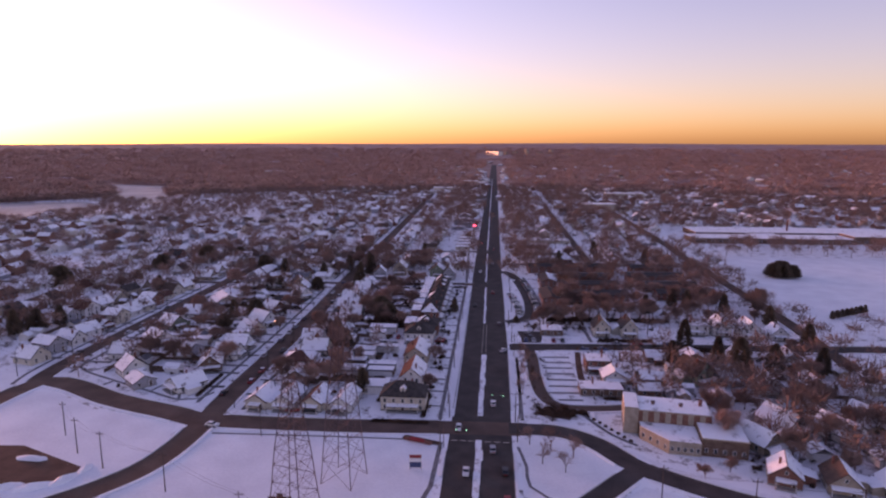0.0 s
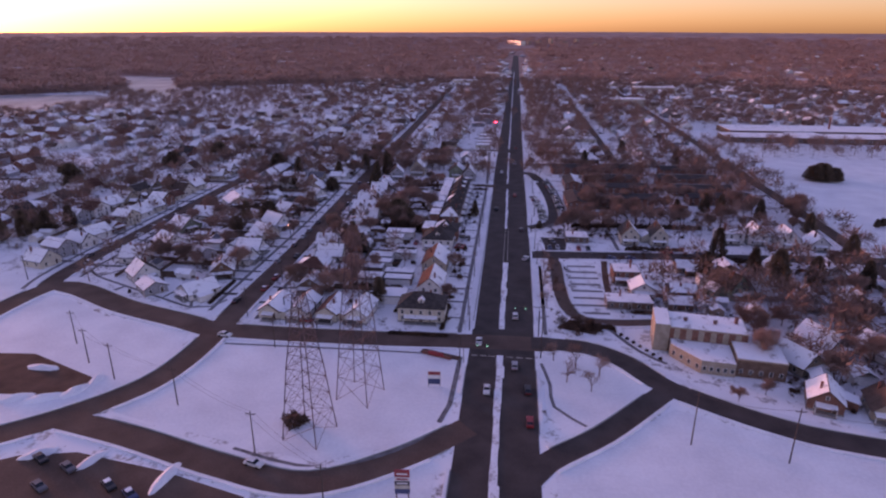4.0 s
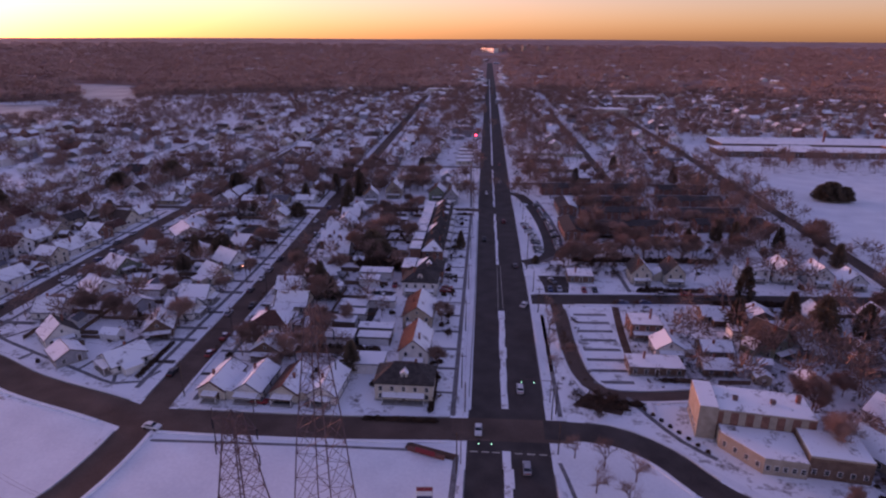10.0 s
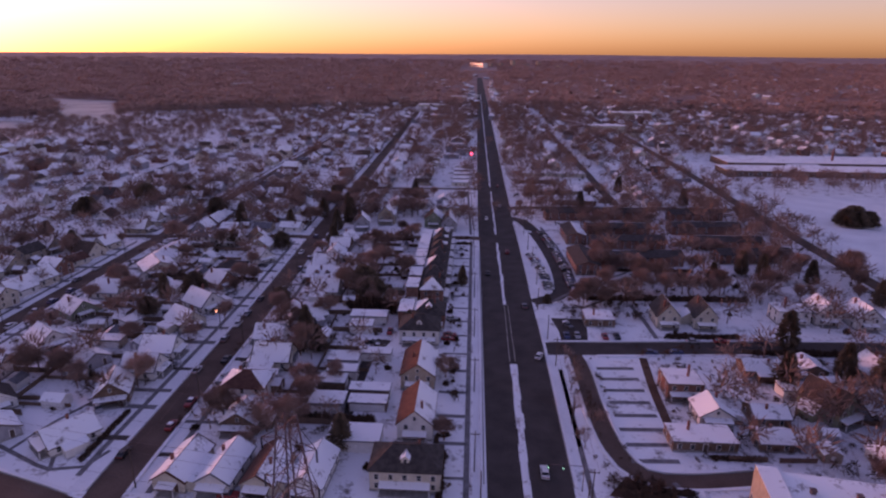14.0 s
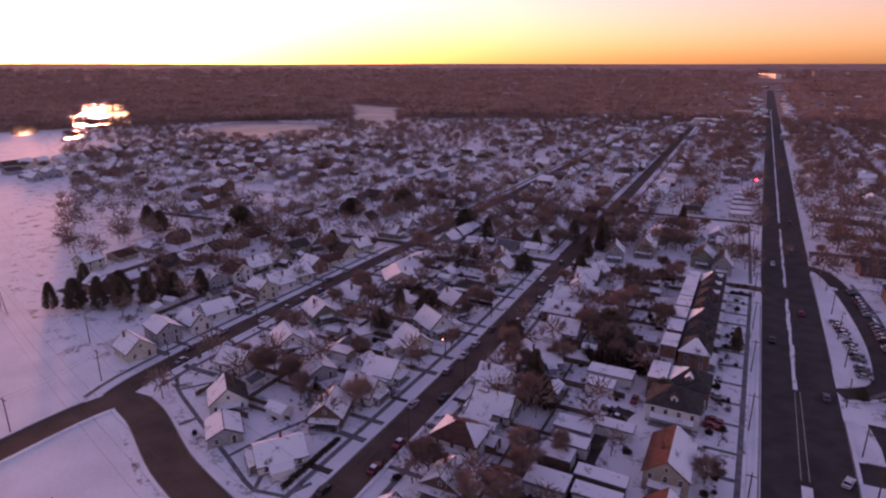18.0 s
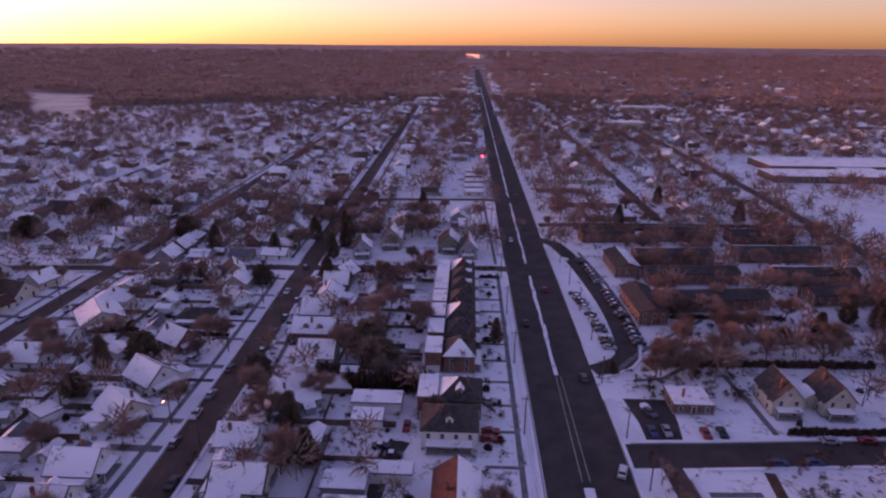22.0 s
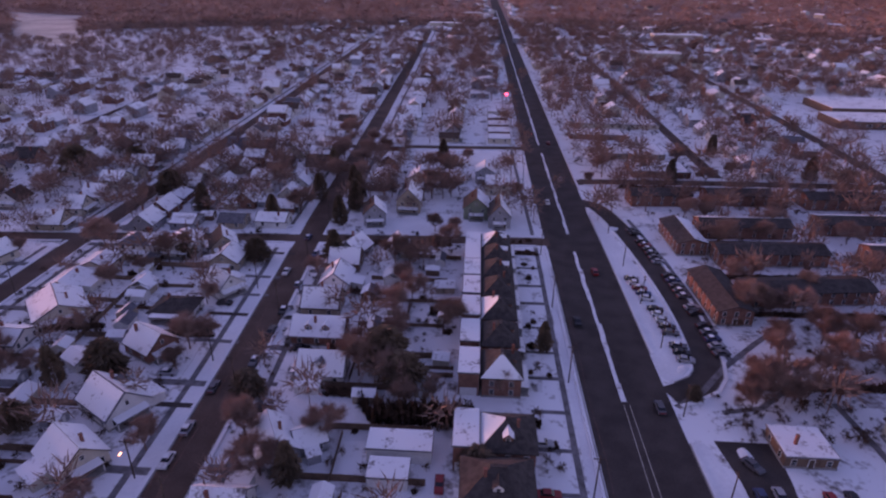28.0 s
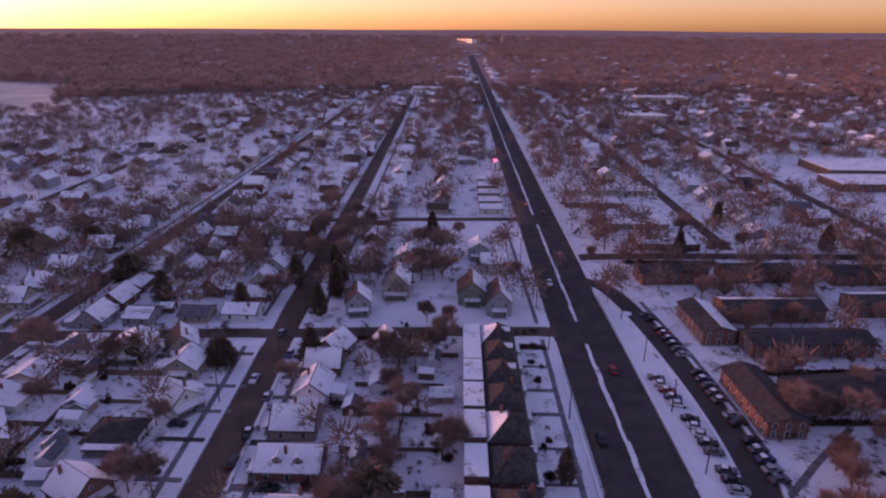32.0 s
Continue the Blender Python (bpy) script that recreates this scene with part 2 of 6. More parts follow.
def strip(shape, pts, w, z, h=0.0, mi=0, off=0.0):
    """A band of width w along a line of ground points, shifted sideways by off; with h it is a bar of that height."""
    pts = [Vector((p[0], p[1])) for p in pts]
    left, right = [], []
    for i, p in enumerate(pts):
        d = ((pts[min(i + 1, len(pts) - 1)] - pts[i]).normalized() + (pts[i] - pts[max(i - 1, 0)]).normalized()).normalized()
        n = Vector((-d.y, d.x))
        left.append(p + n * (w / 2 - off))
        right.append(p - n * (w / 2 + off))
    for i in range(len(pts) - 1):
        q = [(*right[i], z + h), (*right[i + 1], z + h), (*left[i + 1], z + h), (*left[i], z + h)]
        if h:
            shape.slab(q, h, mi)
        else:
            shape.add(q, [(0, 1, 2, 3)], mi)
    return shape


def curve(pts, step=4.0):
    """A smooth line through ground points."""
    out = []
    P = [Vector(p) for p in pts]
    for i in range(len(P) - 1):
        a, b, c, d = P[max(i - 1, 0)], P[i], P[i + 1], P[min(i + 2, len(P) - 1)]
        n = max(1, int((c - b).length / step))
        for k in range(n):
            t = k / n
            out.append(0.5 * ((2 * b) + (c - a) * t + (2 * a - 5 * b + 4 * c - d) * t * t + (3 * b - a - 3 * c + d) * t ** 3))
    out.append(P[-1])
    return out


def straight(pts, step=14.0):
    out = []
    for a, b in zip(pts, pts[1:]):
        a, b = Vector(a), Vector(b)
        n = max(1, int((b - a).length / step))
        out += [a.lerp(b, k / n) for k in range(n)]
    return out + [Vector(pts[-1])]


ROADS = []
DARK_ROADS = ("road_main", "road_side_east", "road_parking", "road_link", "road_curve")


def street(name, pts, w, label, z=0.0, kerbs=True, walk_off=0.0, smooth=True):
    ROADS.append((name, curve(pts) if smooth else straight(pts), w, label, z, kerbs, walk_off))


def open_runs(line, off, own):
    """The stretches of a line, shifted sideways, that cross no other road."""
    runs, run = [], []
    for i, p in enumerate(line):
        d = (line[min(i + 1, len(line) - 1)] - line[max(i - 1, 0)]).normalized()
        q = p + Vector((d.y, -d.x)) * off
        free = p.y < 900
        for name, other, w, *_ in ROADS:
            if name != own and free:
                for a, b in zip(other, other[1:]):
                    if abs(a.x - q.x) > 16 and abs(a.y - q.y) > 16:
                        continue
                    ab = b - a
                    t = max(0.0, min(1.0, (q - a).dot(ab) / max(ab.length_squared, 1e-6)))
                    if (a + ab * t - q).length < w / 2 + 0.9:
                        free = False
                        break
        if free:
            run.append(p)
        else:
            runs.append(run)
            run = []
    runs.append(run)
    return [r for r in runs if len(r) > 1]


def lay_roads():
    for name, line, w, label, z, kerbs, walk_off in ROADS:
        ob = structure(name, strip(Shape(), line, w, z + 0.012), ASPHALT if name in DARK_ROADS else STREET, label, "road")
        bands = []
        if kerbs:
            bands += [("kerb", 0.25, 0.0, 0.13, w / 2 + 0.1, KERB, ""), ("snow_bank", 0.8, 0.0, 0.34, w / 2 + 0.7, SNOW, "ploughed snow heaped along the kerb")]
        if walk_off:
            bands.append(("walk", 1.4, 0.03, 0.0, walk_off, PAVING, "trodden dark footpath through the snow"))
            bands.append(("verge", walk_off - w / 2 - 2.1, 0.02, 0.0, (walk_off + w / 2 + 0.4) / 2, SNOW, "clean strip of snow between path and kerb"))
        for nm, bw, bz, bh, off, mt, lb in bands:
            s = Shape()
            for sd in (-1, 1):
                for run in open_runs(line, sd * off, name):
                    strip(s, run, bw, bz, bh, 0, sd * off)
            if s.f:
                part(nm, s, mt, ob, lb)


FAR = 2600
street("road_main", [(9.3, -330), (9.2, 60), (8.2, 185), (7.6, 330), (4.8, FAR)], 19.2, "wide dark wet main road running dead straight to the horizon", smooth=False, kerbs=True)
street("road_cross", [(-84, -28), (-60, -28.5), (-30, -28), (3, -26), (24, -25.5)], 9.0, "dark wet cross street at the wide junction", 0.006)
street("road_left", [(-80, -30), (-80.5, -10), (-80.5, 20), (-80.5, 80), (-82, 135), (-83.5, 180), (-86, 330), (-96, 800), (-101, 1000)], 8.0, "dark straight side street between house rows", 0.002, walk_off=9)
street("road_second", [(-158, -4), (-161, 15), (-161, 80), (-160, 170), (-158, 330), (-160, 800)], 7.5, "dark straight side street between house rows", 0.003, walk_off=8)
street("road_third", [(-250, 40), (-251, 300), (-255, 700)], 6.5, "narrow snowy side street", 0.004)
street("road_bend", [(-82, -28), (-95, -23.5), (-120, -15.5), (-146, -3.5), (-158, -6), (-161, -46), (-163, -120), (-166, -250)], 9, "dark bending street round the snowfield", 0.004)
street("road_field", [(-80, -30), (-80.5, -45), (-84, -60), (-96, -76), (-115, -92), (-150, -120), (-200, -160)], 8, "dark street curving between snowfields", 0.008)
street("road_loop", [(2, -69), (-12, -82), (-30, -92), (-50, -89), (-75, -82), (-96, -77.5)], 7, "dark loop road round the pylon field", 0.010)
street("road_curve", [(18, -25), (33, -26), (44, -33), (54, -46), (74, -59), (92, -65), (130, -70), (200, -73)], 7.5, "dark street curving away from the junction", 0.010)
street("road_link", [(55, -45), (49, -51.5), (34, -68), (20, -80), (14, -90)], 6, "short dark link road", 0.011)
street("road_service", [(28, 54), (29, 40), (29, 20), (30.5, 2), (35, -7), (45, -8.5), (62, -6)], 4.5, "narrow dark service lane", 0.006)
street("road_side_east", [(16, 53), (40, 54.5), (80, 57.5), (160, 62), (260, 68)], 8.5, "dark side street between the gardens", 0.008)
street("road_parking", [(19, 91), (28, 96), (32, 106), (33, 130), (31, 160), (27, 190), (22, 208), (15, 214)], 6.5, "dark parking lane with rows of cars", 0.009)
street("road_cross_north", [(-330, 150), (-160, 163), (-83, 168.5), (0, 172.5)], 6, "dark snowy cross street", 0.007)
street("road_cross_far", [(-158, 281), (-84, 285), (0, 290)], 6, "dark snowy cross street", 0.007)
street("road_cross_right", [(16, 238), (60, 241), (160, 244)], 7, "dark cross street", 0.007)
street("road_right", [(83, 250), (83, 400), (82, 700)], 6, "dark straight side street", 0.004)
street("road_far_right", [(156, 40), (160, 110), (161, 240), (164, 400), (166, 900)], 7, "dark straight avenue by the playing field", 0.005)
lay_roads()
s = Shape()
for a, b in (((9.0, -330), (8.9, -34)), ((8.9, -17), (8.8, 42)), ((8.3, 88), (7.6, 165)), ((7.5, 180), (6.9, 282)), ((6.8, 298), (4.2, 1300))):
    k = 0
    line = straight([a, b], 6.0)
    for p, q in zip(line, line[1:]):
        if rng.random() < 0.985:
            strip(s, [p, q], rng.uniform(1.5, 2.3) if p.y < 60 else rng.uniform(0.7, 1.3), 0.0, 0.16, 0, rng.uniform(-.2, .2))
structure("median", s, MEDIAN_SNOW, "narrow raised median strip with dirty broken snow", "median")


# ---------------------------------------------------------------- houses
def window_mesh(w, h):
    s = Shape()
    s.box(-w / 2 - 0.09, w / 2 + 0.09, -0.05, 0.05, -0.09, h + 0.09, 0)
    s.box(-w / 2, w / 2, -0.07, 0.02, 0, h / 2 - 0.04, 1)
    s.box(-w / 2, w / 2, -0.07, 0.02, h / 2 + 0.04, h, 1)
    return s.mesh("window", TRIM, GLASS)


WIN = window_mesh(0.9, 1.25)
WIN_SMALL = window_mesh(0.7, 0.9)
s = Shape()
s.box(-0.62, 0.62, -0.05, 0.05, 0, 2.2, 0).box(-0.47, 0.47, -0.08, 0.02, 0, 2.06, 1)
DOOR = s.mesh("door", TRIM, ROOFS["brown"])


def gable_roof(W, D, eave, rise, over, thick, along='y'):
    """The slopes of a gable roof as (quad a, quad b); the ridge runs along y."""
    hw, hd = W / 2 + over, D / 2 + over
    drop = rise * over / (W / 2)
    e, r = eave - drop, eave + rise
    a = [(-hw, -hd, e), (0, -hd, r), (0, hd, r), (-hw, hd, e)]
    b = [(0, -hd, r), (hw, -hd, e), (hw, hd, e), (0, hd, r)]
    return a, b


def house(x, y, rot, W=8.5, D=10.0, storeys=1.5, wall="white", roof="dark", snow="lr", rise=None, style="gable", chimney=True, porch=True, label="", dormer=0, name="house"):
    """A house: ridge along its own y, front towards its own -y. snow: which slopes (l, r, f, b) are white."""
    eave = {1: 2.6, 1.5: 3.0, 2: 4.7, 2.5: 5.3, 3: 8.0}[storeys]
    if rise is None:
        rise = {1: 1.9, 1.5: W * 0.42, 2: W * 0.32, 2.5: W * 0.40, 3: W * 0.22}[storeys]
    if not label:
        lay = "under a snowy roof" if len(snow) >= 2 else "with a half-bare %s roof" % roof
        label = "%s %s-storey %s house %s" % (wall, {1: "one", 1.5: "one-and-a-half", 2: "two", 2.5: "two-and-a-half", 3: "three"}[storeys], style, lay)
    th = thing(name, label, "house", pose(x, y, 0, 0, 0, rot), "houses of the town")
    wm, rm = WALLS[wall], ROOFS[roof]
    hw, hd = W / 2, D / 2
    towards = 90 if x < -20 else (-90 if x > 15 else 0)

    def faces(turn):
        """Whether a side turned so looks to the south or to the main road."""
        a = (rot + turn + 180) % 360 - 180
        return abs(a) < 60 or abs((a - towards + 180) % 360 - 180) < 60

    s = Shape()
    if style == "gable":
        p = [(-hw, -hd, 0), (hw, -hd, 0), (hw, -hd, eave), (0, -hd, eave + rise), (-hw, -hd, eave)]
        p += [(q[0], hd, q[2]) for q in p]
        s.add(p, [(0, 1, 2, 3, 4), (9, 8, 7, 6, 5), (0, 5, 6, 1), (1, 6, 7, 2), (4, 9, 5, 0), (2, 7, 8, 3), (3, 8, 9, 4)])
    else:
        s.box(-hw, hw, -hd, hd, 0, eave)
    part("wall", s, wm, th)
    near = y < 178 and x > -175
    if near:
        part("foundation", Shape().box(-hw - 0.08, hw + 0.08, -hd - 0.08, hd + 0.08, 0, 0.5), KERB, th)
    over = 0.45
    slopes = {}
    if style == "gable":
        a, b = gable_roof(W, D, eave + 0.12, rise, over, 0.2)
        slopes = {"l": a, "r": b}
    elif style == "hip":
        k = min(hw, hd) * 0.98
        e = eave
        ow, od = hw + over, hd + over
        top = eave + rise
        rw, rd = max(ow - k - over, 0.05), max(od - k - over, 0.05)
        slopes = {"f": [(-ow, -od, e), (ow, -od, e), (rw, -rd, top), (-rw, -rd, top)],
                  "r": [(ow, -od, e), (ow, od, e), (rw, rd, top), (rw, -rd, top)],
                  "b": [(ow, od, e), (-ow, od, e), (-rw, rd, top), (rw, rd, top)],
                  "l": [(-ow, od, e), (-ow, -od, e), (-rw, -rd, top), (-rw, rd, top)]}
    else:
        slopes = {"l": [(-hw - 0.2, -hd - 0.2, eave + 0.3), (hw + 0.2, -hd - 0.2, eave + 0.3), (hw + 0.2, hd + 0.2, eave + 0.15), (-hw - 0.2, hd + 0.2, eave + 0.15)]}
    for key, q in slopes.items():
        part("roof", Shape().slab(q, 0.22), rm, th)
        if key in snow:
            cen = sum((Vector(c) for c in q), Vector()) / 4
            f = rng.uniform(0.93, 0.99)
            q2 = [cen + (Vector(c) - cen) * f + Vector((0, 0, 0.12)) for c in q]
            part("roof_snow", Shape().slab(q2, 0.115), SNOW_ROOF, th, "snow lying on the slope")
    if style == "hip":
        part("roof_cap", Shape().box(-rw - 0.3, rw + 0.3, -rd - 0.3, rd + 0.3, top - 0.3, top + 0.04), rm if len(snow) < 3 else SNOW_ROOF, th)
    # windows and door
    rows = [0.9] if storeys <= 1.5 else ([0.9, 3.1] if storeys < 3 else [1.0, 3.7, 6.4])
    for zz in rows:
        nx = max(2, int(W / (2.9 if near else 4.2)))
        for i in range(nx):
            u = -hw + (i + 0.5) * W / nx
            if not near and not faces(0):
                pass
            elif zz < 1.1 and i == nx // 2:
                part("door", DOOR, None, th, m=pose(u, -hd - 0.02, 0.25))
            else:
                part("window", WIN, None, th, m=pose(u, -hd - 0.02, zz))
            if faces(180):
                part("window", WIN, None, th, m=pose(u, hd + 0.02, zz, 0, 0, 180))
        ny = max(2, int(D / (3.4 if near else 4.6)))
        for i in range(ny):
            v = -hd + (i + 0.5) * D / ny
            if faces(-90):
                part("window", WIN, None, th, m=pose(-hw - 0.02, v, zz, 0, 0, -90))
            if faces(90):
                part("window", WIN, None, th, m=pose(hw + 0.02, v, zz, 0, 0, 90))
    if style == "gable" and rise > 2.4:
        for sd in [k for k in (-1, 1) if faces(0 if k < 0 else 180)]:
            part("window", WIN_SMALL, None, th, m=pose(0, sd * (hd + 0.02), eave + rise * 0.25, 0, 0, 0 if sd < 0 else 180))
    if chimney:
        cx, cy = rng.choice((-0.18, 0.18)) * W, rng.uniform(-0.3, 0.3) * D
        part("chimney", Shape().box(cx - 0.28, cx + 0.28, cy - 0.28, cy + 0.28, eave, eave + rise + 0.6).box(cx - 0.33, cx + 0.33, cy - 0.33, cy + 0.33, eave + rise + 0.5, eave + rise + 0.7), CHIMNEY, th)
    if porch:
        pw, pd = W * rng.uniform(0.55, 0.95), 2.0
        s = Shape().slab([(-pw / 2, -hd - pd, 2.25), (pw / 2, -hd - pd, 2.25), (pw / 2, -hd, 2.6), (-pw / 2, -hd, 2.6)], 0.16)
        po = part("porch", s, rm, th)
        part("porch_snow", Shape().slab([(-pw / 2 + 0.05, -hd - pd + 0.05, 2.36), (pw / 2 - 0.05, -hd - pd + 0.05, 2.36), (pw / 2 - 0.05, -hd, 2.71), (-pw / 2 + 0.05, -hd, 2.71)], 0.1), SNOW_ROOF, po)
        for u in (-pw / 2 + 0.15, pw / 2 - 0.15):
            part("porch_post", Shape().box(u - 0.08, u + 0.08, -hd - pd + 0.1, -hd - pd + 0.26, 0, 2.2), TRIM, po)
        part("porch_floor", Shape().box(-pw / 2, pw / 2, -hd - pd, -hd - 0.09, 0, 0.4), KERB, po)
    if near and style == "gable" and storeys < 2.5 and name == "house" and rng.random() < 0.6:
        # a low annex leaning on the back or the side
        sd, h0, h1, run, ln = rng.choice((-1, 1)), 2.2, eave - 0.15, rng.uniform(2.6, 3.8), D * rng.uniform(0.4, 0.7)
        v0 = rng.uniform(-hd + 0.1, hd - ln - 0.1)
        q = [(sd * hw, v0, 0), (sd * (hw + run), v0, 0), (sd * (hw + run), v0, h0), (sd * hw, v0, h1)]
        q += [(c[0], v0 + ln, c[2]) for c in q]
        fs = [(0, 1, 2, 3), (7, 6, 5, 4), (0, 4, 5, 1), (1, 5, 6, 2), (2, 6, 7, 3), (3, 7, 4, 0)]
        an = part("annex", Shape().add(q, fs if sd > 0 else [f[::-1] for f in fs]), wm, th)
        e = [(sd * (hw + 0.02), v0 - .2, h1 + .16), (sd * (hw + run + .3), v0 - .2, h0 + .1), (sd * (hw + run + .3), v0 + ln + .2, h0 + .1), (sd * (hw + 0.02), v0 + ln + .2, h1 + .16)]
        part("annex_roof", Shape().slab(e if sd > 0 else e[::-1], 0.14), SNOW_ROOF if snow else rm, an, "lean-to roof of the annex")
    for k in range(dormer):
        u = (k + 1) * D / (dormer + 1) - hd
        for sd in ((1,) if style == "gable" else (1,)):
            z0 = eave + rise * 0.25
            if style == "gable":
                m = pose(sd * hw * 0.55, u, z0, 0, 0, 90 * sd)
            else:
                m = pose(0, -hd * 0.55, z0)
            d = Shape()
            d.add([(-0.9, -0.9, 0), (0.9, -0.9, 0), (0.9, -0.9, 1.3), (0, -0.9, 2.0), (-0.9, -0.9, 1.3), (-0.9, 2.2, 0), (0.9, 2.2, 0), (0.9, 2.2, 1.3), (0, 2.2, 2.0), (-0.9, 2.2, 1.3)],
                  [(0, 1, 2, 3, 4), (9, 8, 7, 6, 5), (1, 6, 7, 2), (5, 0, 4, 9)])
            do = part("dormer", d, wm, th, m=m)
            part("dormer_roof", Shape().slab([(-1.1, -1.1, 1.2), (0, -1.1, 2.08), (0, 2.2, 2.08), (-1.1, 2.2, 1.2)], 0.1).slab([(0, -1.1, 2.08), (1.1, -1.1, 1.2), (1.1, 2.2, 1.2), (0, 2.2, 2.08)], 0.1), SNOW_ROOF if rng.random() < 0.5 else rm, do)
            part("window", WIN_SMALL, None, do, m=pose(0, -0.92, 0.2))
    return th


def garage(x, y, rot, W=4.0, D=6.5, h=2.6, wall="white", flat=True, label="small garage with a flat snow-covered roof"):
    th = thing("garage", label, "garage", pose(x, y, 0, 0, 0, rot), "garages behind the houses")
    hw, hd = W / 2, D / 2
    part("wall", Shape().box(-hw, hw, -hd, hd, 0, h), WALLS[wall], th)
    if flat:
        part("roof", Shape().slab([(-hw - .2, -hd - .2, h + .2), (hw + .2, -hd - .2, h + .2), (hw + .2, hd + .2, h + .3), (-hw - .2, hd + .2, h + .3)], 0.3), ROOFS["grey"], th)
        part("roof_snow", Shape().slab([(-hw - .1, -hd - .1, h + .34), (hw + .1, -hd - .1, h + .34), (hw + .1, hd + .1, h + .44), (-hw - .1, hd + .1, h + .44)], 0.13), SNOW_ROOF, th)
    else:
        for q in gable_roof(W, D, h, W * 0.3, 0.3, 0.15):
            ro = part("roof", Shape().slab(q, 0.15), ROOFS["grey"], th)
            part("roof_snow", Shape().slab([Vector(c) + Vector((0, 0, 0.1)) for c in q], 0.095), SNOW_ROOF, ro)
    part("garage_door", Shape().box(-hw + .4, hw - .4, -hd - 0.06, -hd + 0.02, 0, 2.1), TRIM, th)
    return th


# ---------------------------------------------------------------- houses between the main road and the left street
G2 = rng.choice
house(-17.3, -11.0, 0, 15, 9.5, 2.5, "cream", "dark", "", style="hip", rise=3.6, dormer=1, label="cream two-and-a-half-storey house under a dark hip roof with dormer")
house(-17.0, 9.5, 0, 8.4, 14, 2, "white", "red", "r", rise=3.6, label="white two-storey house with red-brown roof, one slope snowy")
house(-18.5, 33.0, 0, 9.2, 15, 2, "tan", "red", "r", rise=3.4, label="tan-gabled two-storey house with a half-bare red roof")
house(-20.6, 58.2, 0, 12.6, 10.4, 2.5, "white", "dark", "", style="hip", rise=3.4, dormer=1, label="white two-storey house under a dark hip roof")
house(-18.5, 70.4, 0, 10.6, 10.4, 2.5, "brick", "dark", "l", style="hip", rise=3.6, dormer=1, label="brick twin house with dark hip roof and dormer")
garage(-26.4, 70.4, 0, 4.8, 10.4, 6.0, "brick", label="brick rear wing with a flat snow-covered roof")
# a row of brick twins with flat white rear wings
for yy in (92.5, 105.0, 117.0, 128.5, 139.5, 150.0, 159.5):
    house(-19.0, yy, 90, 10.2, 8.6, 2.5, "brick", "dark", rng.choice(("", "", "l", "b", "")), rise=3.6, style="hip", dormer=1, porch=True, label="brick twin house in a row, dark roof and dormers")
    garage(-26.3, yy, 0, 4.6, 9.6, 6.0, "brick", label="brick rear wing with a flat snow-covered roof")
# backs: garages and sheds
garage(-39.2, 69.0, 0, 12.5, 5.4, 3.2, "white", label="long white garage with a flat snow-covered roof")
garage(-40.5, 62.0, 0, 7.5, 5.0, 2.8, "white")
garage(-41.5, 38.5, 90, 5.5, 9.0, 2.8, "grey")
garage(-40.5, 31.5, 90, 4.5, 8.5, 2.8, "white")
garage(-42.0, 25.5, 90, 5.0, 7.5, 2.8, "brown")
garage(-41.0, 15.5, 0, 9.0, 6.0, 2.8, "grey")
garage(-31.0, 0.5, 0, 12.5, 7.0, 3.0, "white", label="low white outbuilding with a flat snow-covered roof")
garage(-31.0, 22.0, 90, 4.0, 11.0, 2.6, "brown")
garage(-33.0, 43.0, 90, 4.0, 10.0, 2.6, "white")
garage(-30.5, 16.0, 0, 10.0, 4.0, 2.5, "brown")
# bungalows in a row along the cross street
for xx, rf, sn, wl_ in ((-66.5, "red", "lr", "cream"), (-57.0, "grey", "lr", "white"), (-47.5, "red", "r", "cream"), (-37.5, "grey", "lr", "white")):
    house(xx, -12.5, -4, 7.2, 13.0, 1.5, wl_, rf, sn, rise=2.4, porch=True, label="%s bungalow with a long %s roof along the cross street" % (wl_, "snowy" if sn == "lr" else "half-bare red"))
house(-64.0, 20.5, 0, 11.5, 9.5, 2, "white", "red", "lr", rise=2.6, style="hip", label="white two-storey house with a snowy hip roof")
house(-60.0, 6.0, 0, 9.0, 8.0, 1.5, "brown", "brown", "lr", rise=3.0, label="brown gabled house with snow on both slopes")
house(-62.5, 38.0, -90, 9.0, 11.0, 1.5, "cream", "brown", "lr", label="cream cottage with patchy snowy gable roof")
house(-68.0, 52.0, -90, 8.0, 9.0, 1.5, "white", "grey", "lr")
house(-64.0, 68.0, 28, 8.2, 9.5, 1.5, "grey", "grey", "lr", rise=3.2, label="grey gabled house turned askew with snowy roof")
house(-57.5, 70.0, -62, 6.0, 6.0, 1, "grey", "grey", "lr", chimney=False, porch=False)
house(-60.0, 93.0, -90, 9.0, 10.5, 1.5, "white", "grey", "lr", rise=3.6, dormer=1, label="white gabled house by the snowy garden")
house(-64.5, 108.5, -90, 9.0, 13.0, 1.5, "brick", "grey", "r", rise=3.2, dormer=2, label="low brick house with a grey slate roof and dormers")
house(-67.0, 122.0, -90, 9.0, 10.0, 1.5, "tan", "brown", "lr")
house(-66.0, 136.0, 0, 8.5, 10.0, 1.5, "white", "grey", "lr", rise=3.4)
house(-66.0, 148.5, -90, 8.5, 9.5, 1.5, "brown", "brown", "lr")
house(-65.0, 157.0, -20, 8.5, 9.5, 1.5, "grey", "dark", "lr", rise=3.6)
house(-50.0, 159.5, 20, 7.0, 8.0, 1.5, "grey", "dark", "lr", rise=3.4, porch=False)
garage(-50.0, 140.0, 0, 5.0, 6.0, flat=False)
garage(-43.0, 96.5, 12, 6.5, 6.0, 2.6, "tan", flat=False, label="small cream shed with a peaked snowy roof")
